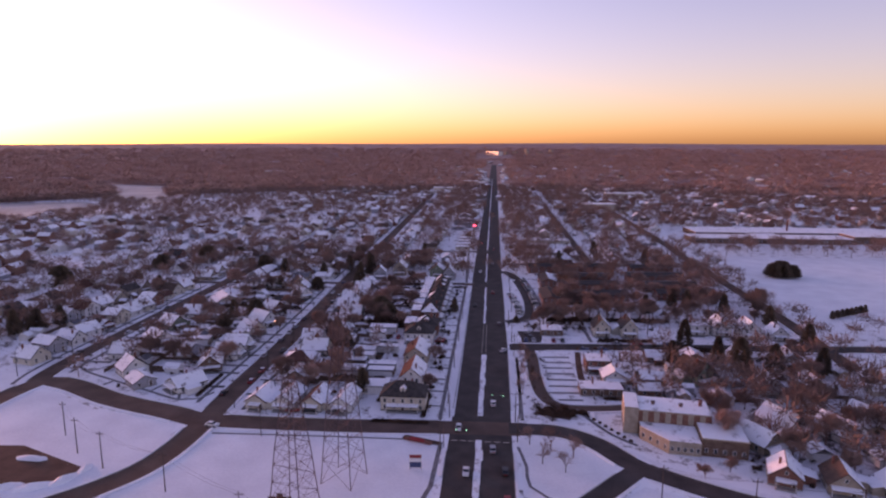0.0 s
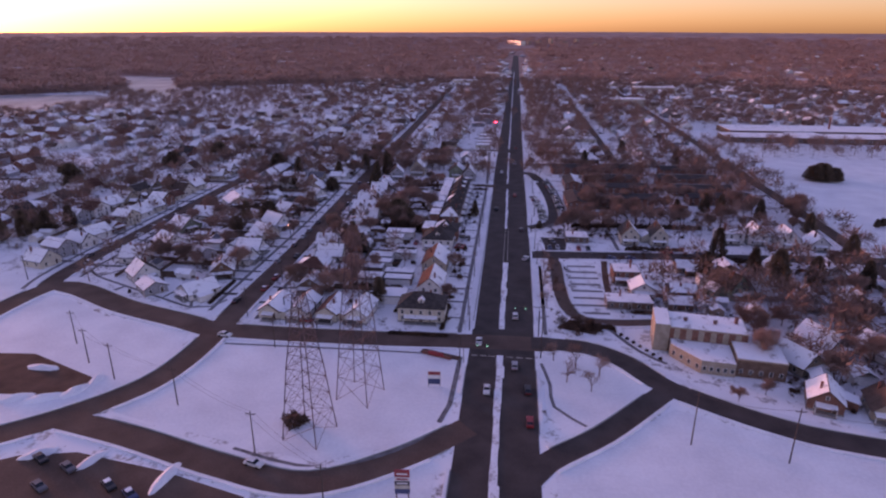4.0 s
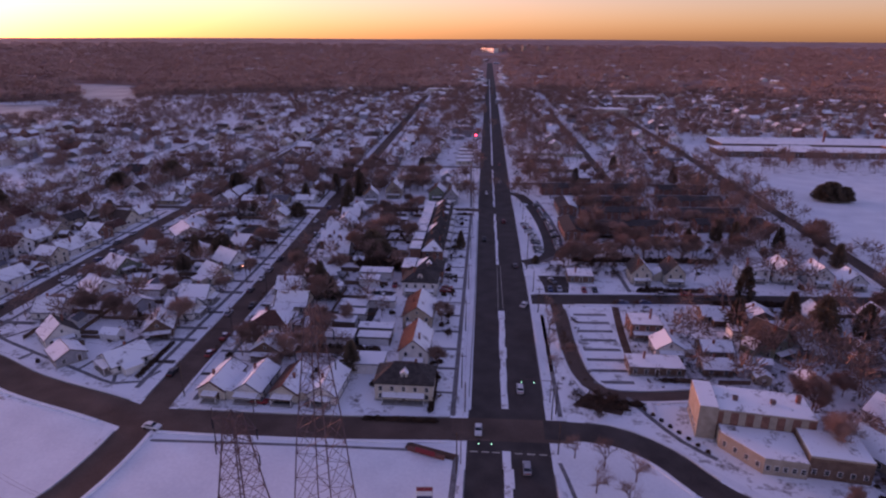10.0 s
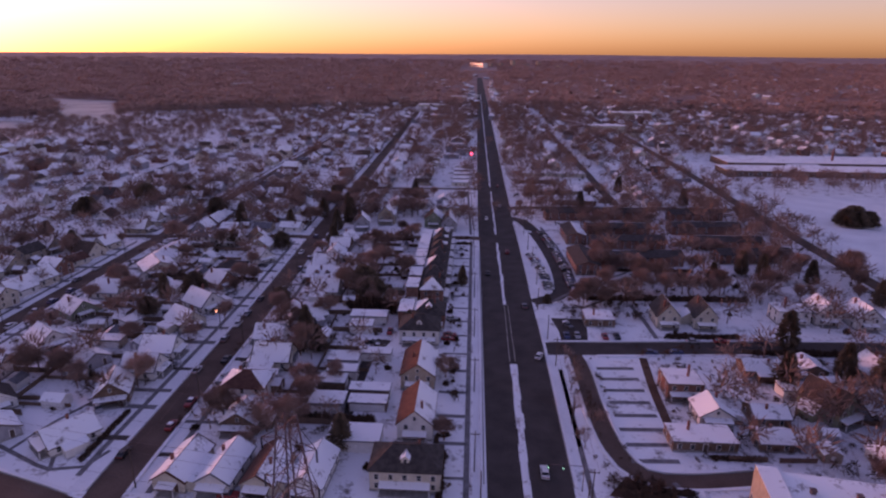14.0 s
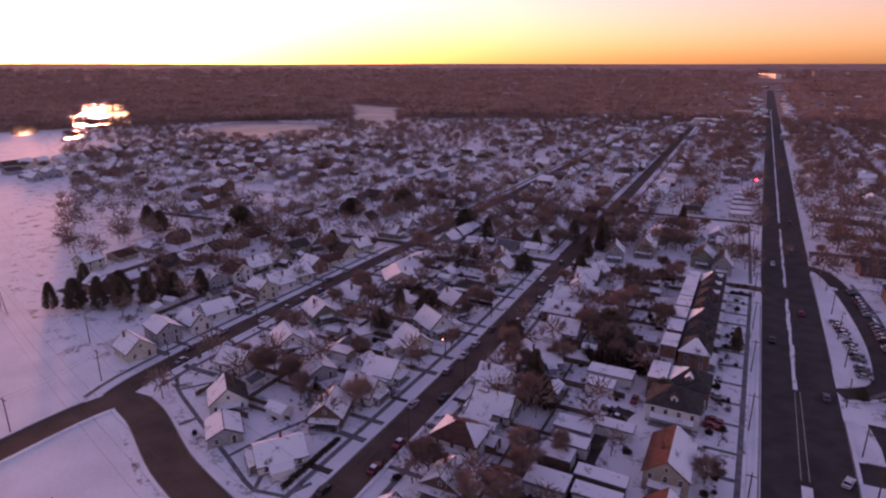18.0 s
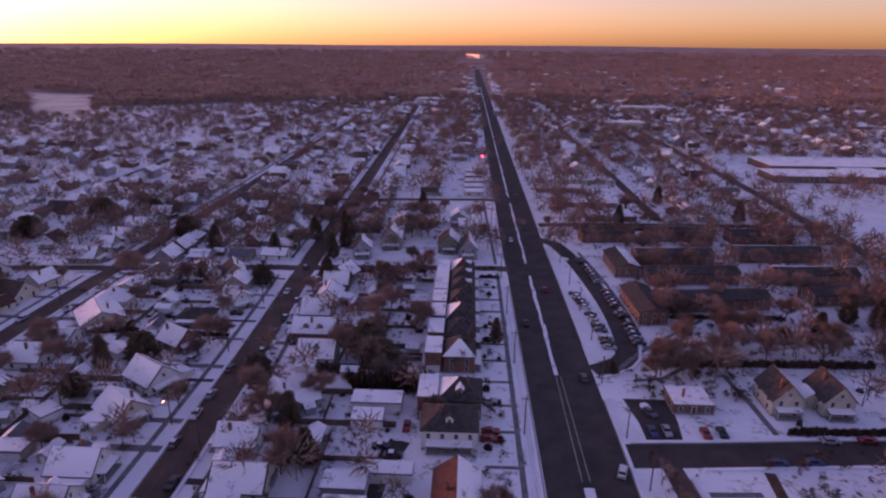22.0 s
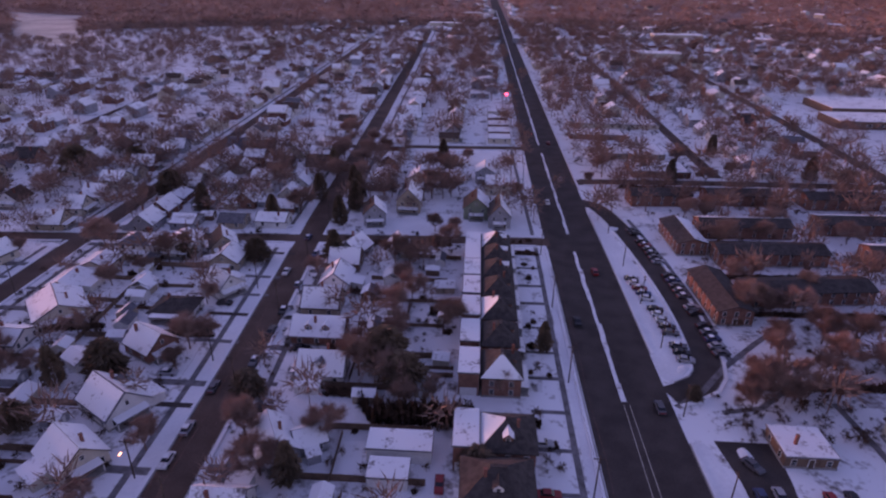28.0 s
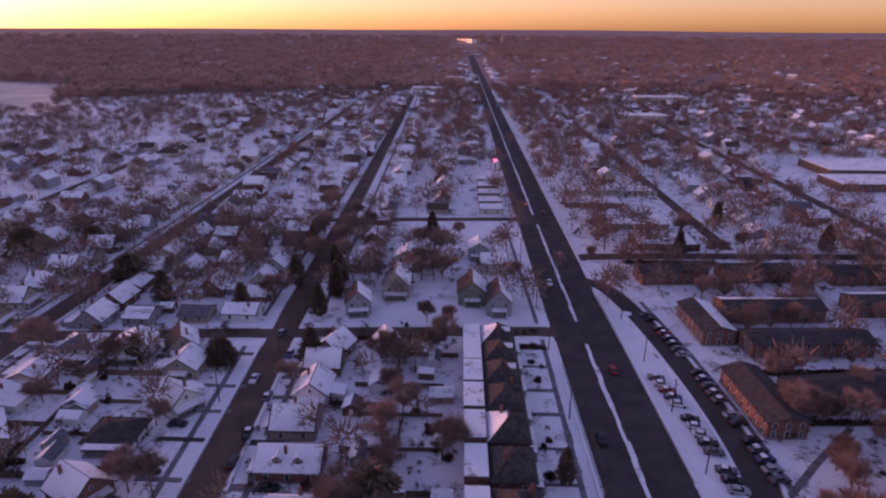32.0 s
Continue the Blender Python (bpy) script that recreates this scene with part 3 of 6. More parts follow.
# west of the left street
house(-99.5, -2.5, -38, 9.5, 11.0, 1, "white", "brown", "lr", rise=2.6, label="white corner bungalow with a broad snowy roof")
house(-99.5, 17.0, 20, 8.5, 9.5, 1.5, "brown", "red", "lr", rise=3.6, dormer=0)
house(-98.0, 29.5, 90, 8.5, 10.0, 1.5, "white", "grey", "lr", dormer=1)
house(-98.5, 41.0, 90, 8.5, 10.0, 1.5, "white", "grey", "lr", dormer=1)
house(-101.0, 62.0, 55, 9.0, 10.5, 1.5, "cream", "brown", "lr", rise=3.6)
house(-101.5, 77.5, 58, 9.5, 12.0, 1.5, "white", "grey", "lr", rise=4.2, dormer=2, label="white cape house with two dormers in a snowy roof")
house(-104.0, 99.0, 60, 8.5, 9.5, 1.5, "brick", "brown", "lr", rise=3.6)
house(-106.0, 116.5, 0, 11.0, 9.0, 1, "white", "dark", "", style="hip", rise=2.2, label="low white house with a bare dark hip roof")
house(-98.5, 130.0, 55, 8.5, 9.0, 1.5, "white", "grey", "lr", rise=3.4)
house(-103.0, 146.0, 0, 9.0, 9.0, 1.5, "tan", "brown", "lr", rise=3.2)
house(-109.0, 157.5, 25, 8.5, 9.5, 1.5, "tan", "dark", "r", rise=3.8)
house(-121.0, 154.0, 0, 10.0, 9.0, 2, "white", "grey", "lr", rise=2.0)
house(-134.5, 153.0, 0, 10.5, 9.0, 2, "white", "grey", "lr", style="hip", rise=2.2)
house(-137.0, 113.5, 40, 13.0, 14.0, 1.5, "cream", "grey", "lr", rise=3.2, label="large cream house under a broad snowy gable roof")
house(-117.5, 34.0, 60, 8.5, 10.0, 1, "grey", "brown", "lr", rise=2.2, porch=False)
house(-137.5, 45.0, 55, 9.5, 11.0, 1.5, "white", "brown", "lr", rise=3.4)
house(-143.0, 68.0, 60, 9.0, 11.0, 1.5, "green", "brown", "lr", rise=3.4)
house(-128.0, 9.5, 50, 9.5, 9.0, 1.5, "white", "dark", "l", rise=4.0, label="white gabled corner house with a bare dark roof")
house(-118.0, -1.5, 50, 8.0, 9.0, 1, "grey", "brown", "lr", rise=2.0, porch=False, chimney=False)
house(-141.0, 26.0, -90, 8.5, 10.0, 1.5, "white", "grey", "lr")
for yy in (86, 99, 128, 141):
    house(-142.0 + G2((-1, 1)), yy, -90 + G2((0, 0, 90)), 8.8, 10.0, G2((1, 1.5)), G2(("white", "cream", "grey")), G2(("grey", "brown")), "lr")
garage(-121.0, 128.0, 0, 6.0, 5.0, flat=False)
garage(-118.0, 92.0, 60, 5.0, 6.0, flat=False)
garage(-119.0, 60.0, 60, 5.0, 6.0)
garage(-118.0, 46.0, 0, 9.0, 4.5, 2.6, "tan")


# ---------------------------------------------------------------- further house rows
def row(x, y0, y1, step, rot, walls=("white", "white", "cream", "grey", "tan", "brick"), skip=(), spread=1.2):
    y = y0
    while y < y1:
        if not any(a <= y <= b for a, b in skip):
            sn = rng.choice(("lr", "lr", "lr", "lr", "r", "l"))
            house(x + rng.uniform(-spread, spread), y, rot + rng.choice((0, 0, 90)) + rng.uniform(-3, 3), rng.uniform(7.5, 9.5), rng.uniform(8.5, 11.0), rng.choice((1, 1.5, 1.5, 2)),
                  rng.choice(walls), rng.choice(("dark", "grey", "brown", "brown", "red")), sn, chimney=rng.random() < 0.6, porch=rng.random() < 0.5)
        y += step * rng.uniform(0.92, 1.12)


row(-177.0, 18, 150, 11, 75)
row(-200.0, 72, 150, 13, 75)
row(-236.0, 48, 300, 14, -90)
row(-267.0, 64, 300, 15, 90)
row(-100.0, 180, 278, 13, 90)
row(-114.0, 178, 276, 21, 90)
row(-130.0, 176, 276, 18, 0)
row(-143.0, 173, 275, 14, -90)
row(-176.0, 170, 300, 14, 90)
row(-203.0, 190, 300, 18, 0)
row(-67.0, 222, 280, 13, -90)
house(-63.0, 186.0, 10, 8.0, 9.0, 2, "grey", "dark", "r", rise=3.8)
house(-51.5, 200.0, 0, 9.0, 11.0, 2.5, "tan", "grey", "r", rise=4.6, label="tall tan gabled house with a steep half-snowy roof")
house(-25.5, 196.0, 0, 9.5, 11.0, 2, "green", "brown", "r", rise=4.0, label="green gabled house with a brown roof")
house(-17.0, 189.0, 0, 8.0, 12.0, 2, "grey", "dark", "r", rise=4.4, label="dark grey gabled house with a steep roof")
house(-17.0, 222.0, 90, 8.5, 10.0, 2, "cream", "grey", "lr")
house(-22.0, 238.0, 0, 8.5, 10.0, 2, "grey", "brown", "lr")
house(-50.0, 228.0, 0, 9, 10, 2, "cream", "brown", "lr")
for yy in (303, 318, 334, 351, 368):
    house(-14.0, yy, 90, 10.5, 12.0, 1, G2(("white", "cream", "brick")), "grey", "lr", style="flat", porch=False, chimney=False, label="low flat-roofed shop under snow by the main road")
row(-40.0, 302, 420, 15, 0)
row(-66.0, 300, 420, 14, -90)
row(-102.0, 298, 420, 14, 90)
row(-143.0, 296, 420, 14, -90)

# ---------------------------------------------------------------- east of the main road
house(51.5, 6.0, 0, 15.0, 7.5, 1, "brown", "grey", "l", style="flat", porch=False, label="low brown house with a flat snow-covered roof")
house(54.0, 29.5, 0, 9.5, 9.0, 2, "brick", "dark", "lr", style="flat", label="brick house with a flat snowy roof")
house(58.0, 17.0, 0, 8.5, 8.0, 1.5, "white", "grey", "lr", rise=2.6)
house(72.0, 17.5, 90, 7.5, 9.0, 1, "brown", "grey", "lr", rise=1.8, porch=False)
house(68.5, 6.5, 90, 6.5, 8.0, 1, "brown", "grey", "lr", rise=1.6, porch=False)
house(88.5, 20.5, 30, 8.0, 11.0, 2, "green", "brown", "r", rise=4.4, label="green gabled house with one snowy slope")
house(99.0, 22.0, -60, 8.0, 9.0, 1.5, "grey", "brown", "lr")
house(113.0, 13.0, 0, 8.0, 9.0, 1.5, "white", "grey", "lr")
house(128.0, 15.0, 0, 8.5, 9.0, 1.5, "brown", "grey", "lr")
house(132.0, 41.0, 0, 9.0, 9.0, 1.5, "white", "grey", "lr")
house(113.0, 42.0, 0, 8.0, 9.0, 1.5, "tan", "grey", "lr")
house(95.0, 43.0, 0, 8.0, 8.0, 1, "brown", "grey", "lr", porch=False)
house(80.0, 42.0, 90, 7.0, 9.0, 1, "brown", "grey", "lr", porch=False)
house(63.0, 76.0, 0, 7.6, 10.0, 2, "cream", "dark", "r", rise=4.2, label="cream two-storey gabled house beside its twin")
house(75.5, 76.0, 0, 7.6, 10.0, 2, "cream", "dark", "r", rise=4.2, label="cream two-storey gabled house beside its twin")
house(107.5, 81.0, 0, 11.0, 8.0, 2, "white", "grey", "l", style="flat")
house(119.0, 82.0, 0, 8.5, 10.0, 2, "white", "grey", "lr", rise=3.6)
house(131.0, 79.0, 0, 8.5, 10.0, 2, "white", "grey", "lr", rise=3.6)
house(143.0, 77.0, 0, 8.0, 9.0, 1.5, "white", "grey", "lr")
house(40.0, 75.0, 0, 10.0, 9.0, 1, "brown", "grey", "l", style="flat", porch=False, label="long brown outbuilding with a snow-covered flat roof")
house(91.0, -48.5, -20, 8.0, 9.0, 1.5, "brick", "brown", "lr", rise=3.2)
house(104.0, -51.0, -14, 7.6, 9.5, 1.5, "tan", "brown", "r", rise=3.4)
house(117.0, -54.0, -8, 8.0, 9.0, 1.5, "tan", "brown", "lr", rise=3.4)
house(130.0, -56.0, -5, 8.0, 9.0, 1.5, "grey", "grey", "lr", rise=3.4)
house(104.0, -17.0, 30, 9.0, 12.0, 1.5, "white", "grey", "lr", rise=3.6)
house(119.0, -22.0, 30, 9.0, 12.0, 1.5, "white", "grey", "lr", rise=3.6)
house(133.0, -12.0, 30, 9.0, 11.0, 1.5, "tan", "brown", "lr", rise=3.4)
house(92.0, -30.0, 30, 8.5, 10.0, 1.5, "tan", "brown", "lr", rise=3.4)
house(146.0, -40.0, -5, 8.0, 9.0, 1.5, "brick", "brown", "l", rise=3.4)
house(144.0, -58.0, -4, 8.0, 9.0, 1.5, "cream", "grey", "lr", rise=3.2)
garage(94.0, -40.0, -15, 5, 6, flat=False)
garage(106.0, -36.0, 0, 6, 5, flat=False)
garage(123.0, -38.0, 0, 6, 5, flat=False)
garage(92.0, 1.0, 0, 7, 5, flat=False)
garage(84.0, 30.0, 0, 6, 5)


def apartments(x, y, rot, L_, W=9.5, label="long two-storey brick apartment block with a dark roof", snow=""):
    th = house(x, y, rot, W, L_ * 0.8, 2, "brick", "dark", snow, rise=1.5, porch=False, chimney=False, label=label, name="apartment_block")
    th["category"] = "apartment block"
    return th


apartments(44.0, 134.0, 2, 30)
apartments(70.0, 164.0, 93, 44, snow="")
apartments(70.0, 139.0, 97, 46, snow="")
apartments(122.0, 147.0, 97, 42)
apartments(46.0, 176.0, 2, 26, snow="r")
apartments(70.0, 186.0, 93, 40, snow="r")
apartments(118.0, 166.0, 93, 40, snow="r")
apartments(48.0, 216.0, 95, 30)
apartments(80.0, 219.0, 93, 32, snow="r")
apartments(116.0, 192.0, 93, 44, snow="r")
apartments(120.0, 218.0, 93, 36)
house(58.0, 256.0, 90, 16.0, 26.0, 1, "brick", "grey", "l", style="flat", porch=False, chimney=False, label="low brick building with a broad flat snowy roof")
house(52.0, 285.0, 90, 18.0, 30.0, 1, "tan", "grey", "l", style="flat", porch=False, chimney=False, label="low tan store with a broad flat snowy roof")
house(55.0, 345.0, 90, 14.0, 50.0, 1, "cream", "grey", "l", style="flat", porch=False, chimney=False, label="long low store with a flat snowy roof")
house(40.0, 318.0, 90, 12.0, 30.0, 1, "brick", "grey", "l", style="flat", porch=False, chimney=False, label="low brick store with a flat snowy roof")
row(105.0, 255, 420, 16, 90)
row(140.0, 255, 420, 16, -90)
row(60.0, 375, 420, 16, 0)


# ---------------------------------------------------------------- sheds in the back gardens
def shed(x, y, rot, W, D, h, wall):
    th = thing("shed", "small %s garden shed under a snowy pitched roof" % wall, "shed", pose(x, y, 0, 0, 0, rot), "garden sheds")
    hw, hd, r = W / 2, D / 2, W * 0.28
    p = [(-hw, -hd, 0), (hw, -hd, 0), (hw, -hd, h), (0, -hd, h + r), (-hw, -hd, h)]
    p += [(q[0], hd, q[2]) for q in p]
    part("wall", Shape().add(p, [(0, 1, 2, 3, 4), (9, 8, 7, 6, 5), (0, 5, 6, 1), (1, 6, 7, 2), (4, 9, 5, 0), (2, 7, 8, 3), (3, 8, 9, 4)]), WALLS[wall], th)
    a, b = gable_roof(W, D, h + 0.08, r, 0.25, 0.1)
    part("roof", Shape().slab(a, 0.1), SNOW_ROOF, th, "slope under snow")
    part("roof", Shape().slab(b, 0.1), SNOW_ROOF if rng.random() < .7 else ROOFS["grey"], th)
    part("door", Shape().box(-0.45, 0.45, -hd - 0.05, -hd + 0.02, 0, 1.9), TRIM, th)


for x0, x1, y0, y1, n in ((-56, -32, 80, 160, 14), (-70, -50, 10, 60, 6), (-130, -108, 10, 150, 22), (-205, -185, 40, 150, 12), (60, 150, -5, 45, 12), (-58, -30, 206, 246, 7), (-126, -108, 180, 270, 12)):
    for k in range(n):
        shed(rng.uniform(x0, x1), y0 + (k + rng.uniform(.2, .8)) * (y1 - y0) / n, rng.choice((0, 90)) + rng.uniform(-6, 6), rng.uniform(2.8, 4.6), rng.uniform(3.4, 6.0), rng.uniform(1.9, 2.4), rng.choice(("white", "grey", "tan", "brown", "cream")))

# ---------------------------------------------------------------- church hall at the bend
def prism(pts, z0, z1):
    """An upright block over a ground outline."""
    n = len(pts)
    return Shape().add([(x, y, z) for z in (z0, z1) for x, y in pts], [tuple(range(n - 1, -1, -1)), tuple(range(n, 2 * n))] + [(i, (i + 1) % n, n + (i + 1) % n, n + i) for i in range(n)])


def church():
    th = thing("church_hall", "tan brick hall of several flat snow-covered roofs beside the curving street", "church", pose(66.5, -22.5, 0, 0, 0, -8) @ Matrix.Diagonal((0.92, 0.9, 0.92, 1)))
    blocks = [("main_block", [(-9, -4), (14, -4), (14, 8), (-9, 8)], 8.2, "brick"), ("tower_block", [(-13.6, -4.6), (-9.05, -4.6), (-9.05, 8.4), (-13.6, 8.4)], 9.0, "tan"),
              ("low_wing", [(-8.6, -7.6), (-0.5, -16.4), (9.1, -16.4), (9.1, -4.1), (-8.6, -4.1)], 4.0, "tan"), ("side_wing", [(9.3, -15.4), (23, -15.4), (23, 4), (14.2, 4), (14.2, -4.2), (9.3, -4.2)], 5.6, "brown")]
    for nm, pts, h, wall in blocks:
        cx, cy = sum(p[0] for p in pts) / len(pts), sum(p[1] for p in pts) / len(pts)
        b = part(nm, prism(pts, 0, h), WALLS[wall], th)
        part("parapet", prism([(cx + (x - cx) * 1.012, cy + (y - cy) * 1.012) for x, y in pts], h, h + 0.35), WALLS["tan"], b)
        part("roof_snow", prism([(cx + (x - cx) * 0.985, cy + (y - cy) * 0.985) for x, y in pts], h + 0.36, h + 0.52), SNOW_ROOF, b)
        if nm == "main_block":
            for i in range(6):
                part("wall_panel", Shape().box(-7.6 + 3.6 * i, -5.9 + 3.6 * i, -4.12, -4.0, 4.6, 8.1), WALLS["tan"], b, "pale panel between dark brick")
        elif nm == "tower_block":
            for i in range(4):
                part("window", WIN, None, b, m=pose(-13.63, -2 + 3 * i, 1.4, 0, 0, -90))
        else:
            x0, x1, y0 = (-0.5, 9.1, -16.43) if nm == "low_wing" else (9.3, 23, -15.43)
            for i in range(5):
                part("window", WIN, None, b, m=pose(x0 + (i + .5) * (x1 - x0) / 5, y0, 1.3))
            if nm == "low_wing":
                for i in range(4):
                    k = (i + .5) / 4
                    part("window", WIN, None, b, m=pose(-8.62 + 8.1 * k, -7.64 - 8.8 * k, 1.3, 0, 0, -47))
    for u in (-4, 5):
        part("roof_vent", Shape().box(u - .5, u + .5, 1, 2, 8.5, 9.6).box(u - .65, u + .65, .85, 2.15, 9.6, 9.75), STEEL, th)
    part("chimney", Shape().box(11, 12, 3, 4, 8.4, 10.6).box(10.9, 12.1, 2.9, 4.1, 10.6, 10.8), CHIMNEY, th)


church()


def school():
    th = thing("school", "long low brick school with broad snow-covered flat roofs", "school", pose(270, 395, 0, 0, 0, 1))
    for nm, x0, x1, y0, y1, h in (("front_block", -80, 60, -40, -14, 4.6), ("rear_block", -66, 120, -4, 34, 5.0), ("link_block", -20, 6, -13.9, -4.1, 4.2), ("hall", 62, 130, -36, -11, 6.5)):
        b = part(nm, Shape().box(x0, x1, y0, y1, 0, h), WALLS["brown"], th)
        part("roof_snow", Shape().slab([(x0, y0, h + .3), (x1, y0, h + .3), (x1, y1, h + .3), (x0, y1, h + .3)], .28), SNOW_ROOF, b)
        for i in range(int((x1 - x0) / 7)):
            part("window", WIN, None, b, m=pose(x0 + 3.5 + 7 * i, y0 - .05, 1.2) @ Matrix.Diagonal((3.0, 1, 1.4, 1)))
    part("stack", Shape().tube((20, 0, 7), (20, 0, 17), .9, .7, 10), CHIMNEY, th)


school()
GLINT = mat("pale_glazed_facade", (0.55, 0.52, 0.48), (0.70, 0.66, 0.60), 0.5, 0.05, 0.4, 0.0, spec=0.6, metal=0.35)
far_block = thing("tower_block", "broad glazed office block catching the sunset far along the road", "office building", pose(2, 3310, 4, 0, 0, -61.25))
part("wall", Shape().box(-74, 74, -14, 14, 0, 36), GLINT, far_block)
part("roof", Shape().box(-74.5, 74.5, -14.5, 14.5, 36, 37), ROOFS["grey"], far_block)
for k in range(9):
    part("floor_band", Shape().box(-72, 72, -14.2, -13.9, 2.2 + 3.5 * k, 2.7 + 3.5 * k), WALLS["tan"], far_block)
for x, y, w, h in ((120, 3330, 34, 20), (190, 3400, 22, 30), (260, 3360, 40, 16), (330, 3420, 26, 26), (420, 3300, 60, 12), (70, 3350, 20, 18)):
    b = thing("office_block", "pale office block on the far skyline", "office building", pose(x, y, hill(y) - 1, 0, 0, -60), "far blocks")
    part("wall", Shape().box(-w / 2, w / 2, -8, 8, 0, h), WALLS["tan"], b)
    part("roof", Shape().box(-w / 2 - .5, w / 2 + .5, -8.5, 8.5, h, h + 1), ROOFS["grey"], b)
for x, y, w, d in ((-75, 900, 46, 16), (-40, 1100, 30, 14), (220, 800, 60, 20), (150, 620, 44, 18), (-620, 1500, 60, 20), (-900, 2300, 90, 26)):
    b = thing("warehouse", "wide low building with a white snowy roof among trees", "warehouse", pose(x, y, 0), "far blocks")
    part("wall", Shape().box(-w / 2, w / 2, -d / 2, d / 2, 0, 9), WALLS["cream"], b)
    part("roof_snow", Shape().box(-w / 2 - .5, w / 2 + .5, -d / 2 - .5, d / 2 + .5, 9, 9.5), SNOW_ROOF, b)


# ---------------------------------------------------------------- trees
def blades(n, place, size, width, rnd):
    """Thin triangular twigs: place() gives a root and a direction for each."""
    v, f = [], []
    for i in range(n):
        p, d = place()
        ln = size * rnd.uniform(0.6, 1.3)
        side = d.orthogonal().normalized()
        side.rotate(Matrix.Rotation(rnd.uniform(0, 6.28), 3, d))
        side *= width
        k = len(v)
        v += [p - side, p + side, p + d * ln]
        f.append((k, k + 1, k + 2))
    return v, f


def bare_tree(seed, height, spread, twigs, width, lean=0.35):
    """A leafless broad tree: trunk and limbs in one shape, the fine twigs in another."""
    rnd = random.Random(seed)
    wood, tips = Shape(), []

    def grow(p, d, ln, r, depth):
        q = p + d * ln
        wood.tube(p, q, r, r * 0.66, 5 if depth < 2 else 3)
        if depth >= 1:
            tips.append((p, q, d))
        if depth == 4:
            return
        for k in range(rnd.choice((2, 3, 3)) if depth else 4):
            a = Vector((rnd.gauss(0, 1), rnd.gauss(0, 1), rnd.gauss(0.25, 0.5)))
            nd = (d * (0.9 if depth else 0.75) + a.normalized() * (spread + 0.1 * depth)).normalized()
            if nd.z < -0.05:
                nd.z = abs(nd.z)
            grow(q if k else p + d * ln * 0.85, nd, ln * rnd.uniform(0.68, 0.92), r * 0.6, depth + 1)

    grow(Vector((0, 0, 0)), Vector((0, 0, 1)), height * 0.23, height * 0.020, 0)

    def place():
        a, b, d = rnd.choice(tips)
        v = Vector((rnd.gauss(0, 1), rnd.gauss(0, 1), rnd.gauss(0.35, 0.8))).normalized()
        return a.lerp(b, rnd.random()), (d * 0.7 + v).normalized()

    tw = Shape()
    tw.v, tw.f = blades(twigs, place, height * 0.15, width, rnd)
    tw.m = [0] * len(tw.f)
    return wood, tw


def conifer(seed, height, radius, n=900, taper=0.75):
    rnd = random.Random(seed)
    wood = Shape().tube((0, 0, 0), (0, 0, height * 0.96), height * 0.02, 0.03, 6)

    def place():
        t = rnd.random() ** 0.9
        a = rnd.uniform(0, 6.28)
        lobe = 1 + 0.22 * math.sin(2 * a + seed) + 0.16 * math.sin(5 * a + 11 * t + seed)
        r = radius * (1 - t) ** taper * min(1, 0.45 + 4 * t) * rnd.uniform(0.3, 1.0) * lobe
        p = Vector((math.cos(a) * r, math.sin(a) * r, height * (0.07 + 0.89 * t)))
        return p, Vector((math.cos(a), math.sin(a), rnd.uniform(-0.6, 0.5))).normalized()

    tw = Shape()
    tw.v, tw.f = blades(n, place, 1.0, 0.30, rnd)
    tw.m = [0] * len(tw.f)
    return wood, tw


def bush(seed, radius, height, n=260, leaf=0.5):
    rnd = random.Random(seed)

    def place():
        d = Vector((rnd.gauss(0, 1), rnd.gauss(0, 1), abs(rnd.gauss(0, 1)))).normalized()
        k = rnd.uniform(0.5, 1.0) * (0.8 + 0.2 * math.sin(d.x * 7 + d.y * 5))
        return Vector((d.x * radius * k, d.y * radius * k, d.z * height * k)), (d + Vector((rnd.gauss(0, .5), rnd.gauss(0, .5), rnd.gauss(0, .5)))).normalized()

    tw = Shape()
    tw.v, tw.f = blades(n, place, leaf, leaf * 0.4, rnd)
    tw.m = [0] * len(tw.f)
    return tw


TREES = []
for i, (hh, sp, tw) in enumerate(((11, 0.85, 1500), (13, 0.75, 1700), (9, 1.0, 1300), (15, 0.70, 1900), (12, 0.95, 1600))):
    w_, t_ = bare_tree(40 + i, hh, sp, 4200, 0.045)
    TREES.append((w_.mesh("trunk", BARK), t_.mesh("crown", TWIG), hh))
THIN = []
for i, (hh, sp) in enumerate(((10, 0.55), (9, 0.7))):       # open crowns with few twigs
    w_, t_ = bare_tree(140 + i, hh, sp, 700, 0.018)
    THIN.append((w_.mesh("trunk", BARK), t_.mesh("crown", TWIG), hh))
PINES = []
for i, (hh, rr) in enumerate(((12, 3.4), (15, 4.2), (9, 3.4), (8, 3.9))):
    w_, t_ = conifer(60 + i, hh, rr, 2300, (0.75, 0.6, 0.65, 0.42)[i])
    PINES.append((w_.mesh("trunk", BARK), t_.mesh("crown", NEEDLE), hh))


def tree(x, y, height=None, kind=None, label="bare brown broad-leaved tree in winter"):
    tr, cr, hh = THIN[kind] if kind is not None else TREES[rng.randrange(len(TREES))]
    k = (height or rng.uniform(8, 13)) / hh
    th = thing("tree", label, "tree", pose(x, y, 0, 0, 0, rng.uniform(0, 360)) @ Matrix.Diagonal((k, k, k, 1)), "bare trees")
    part("trunk", tr, None, th)
    part("crown", cr, None, th)


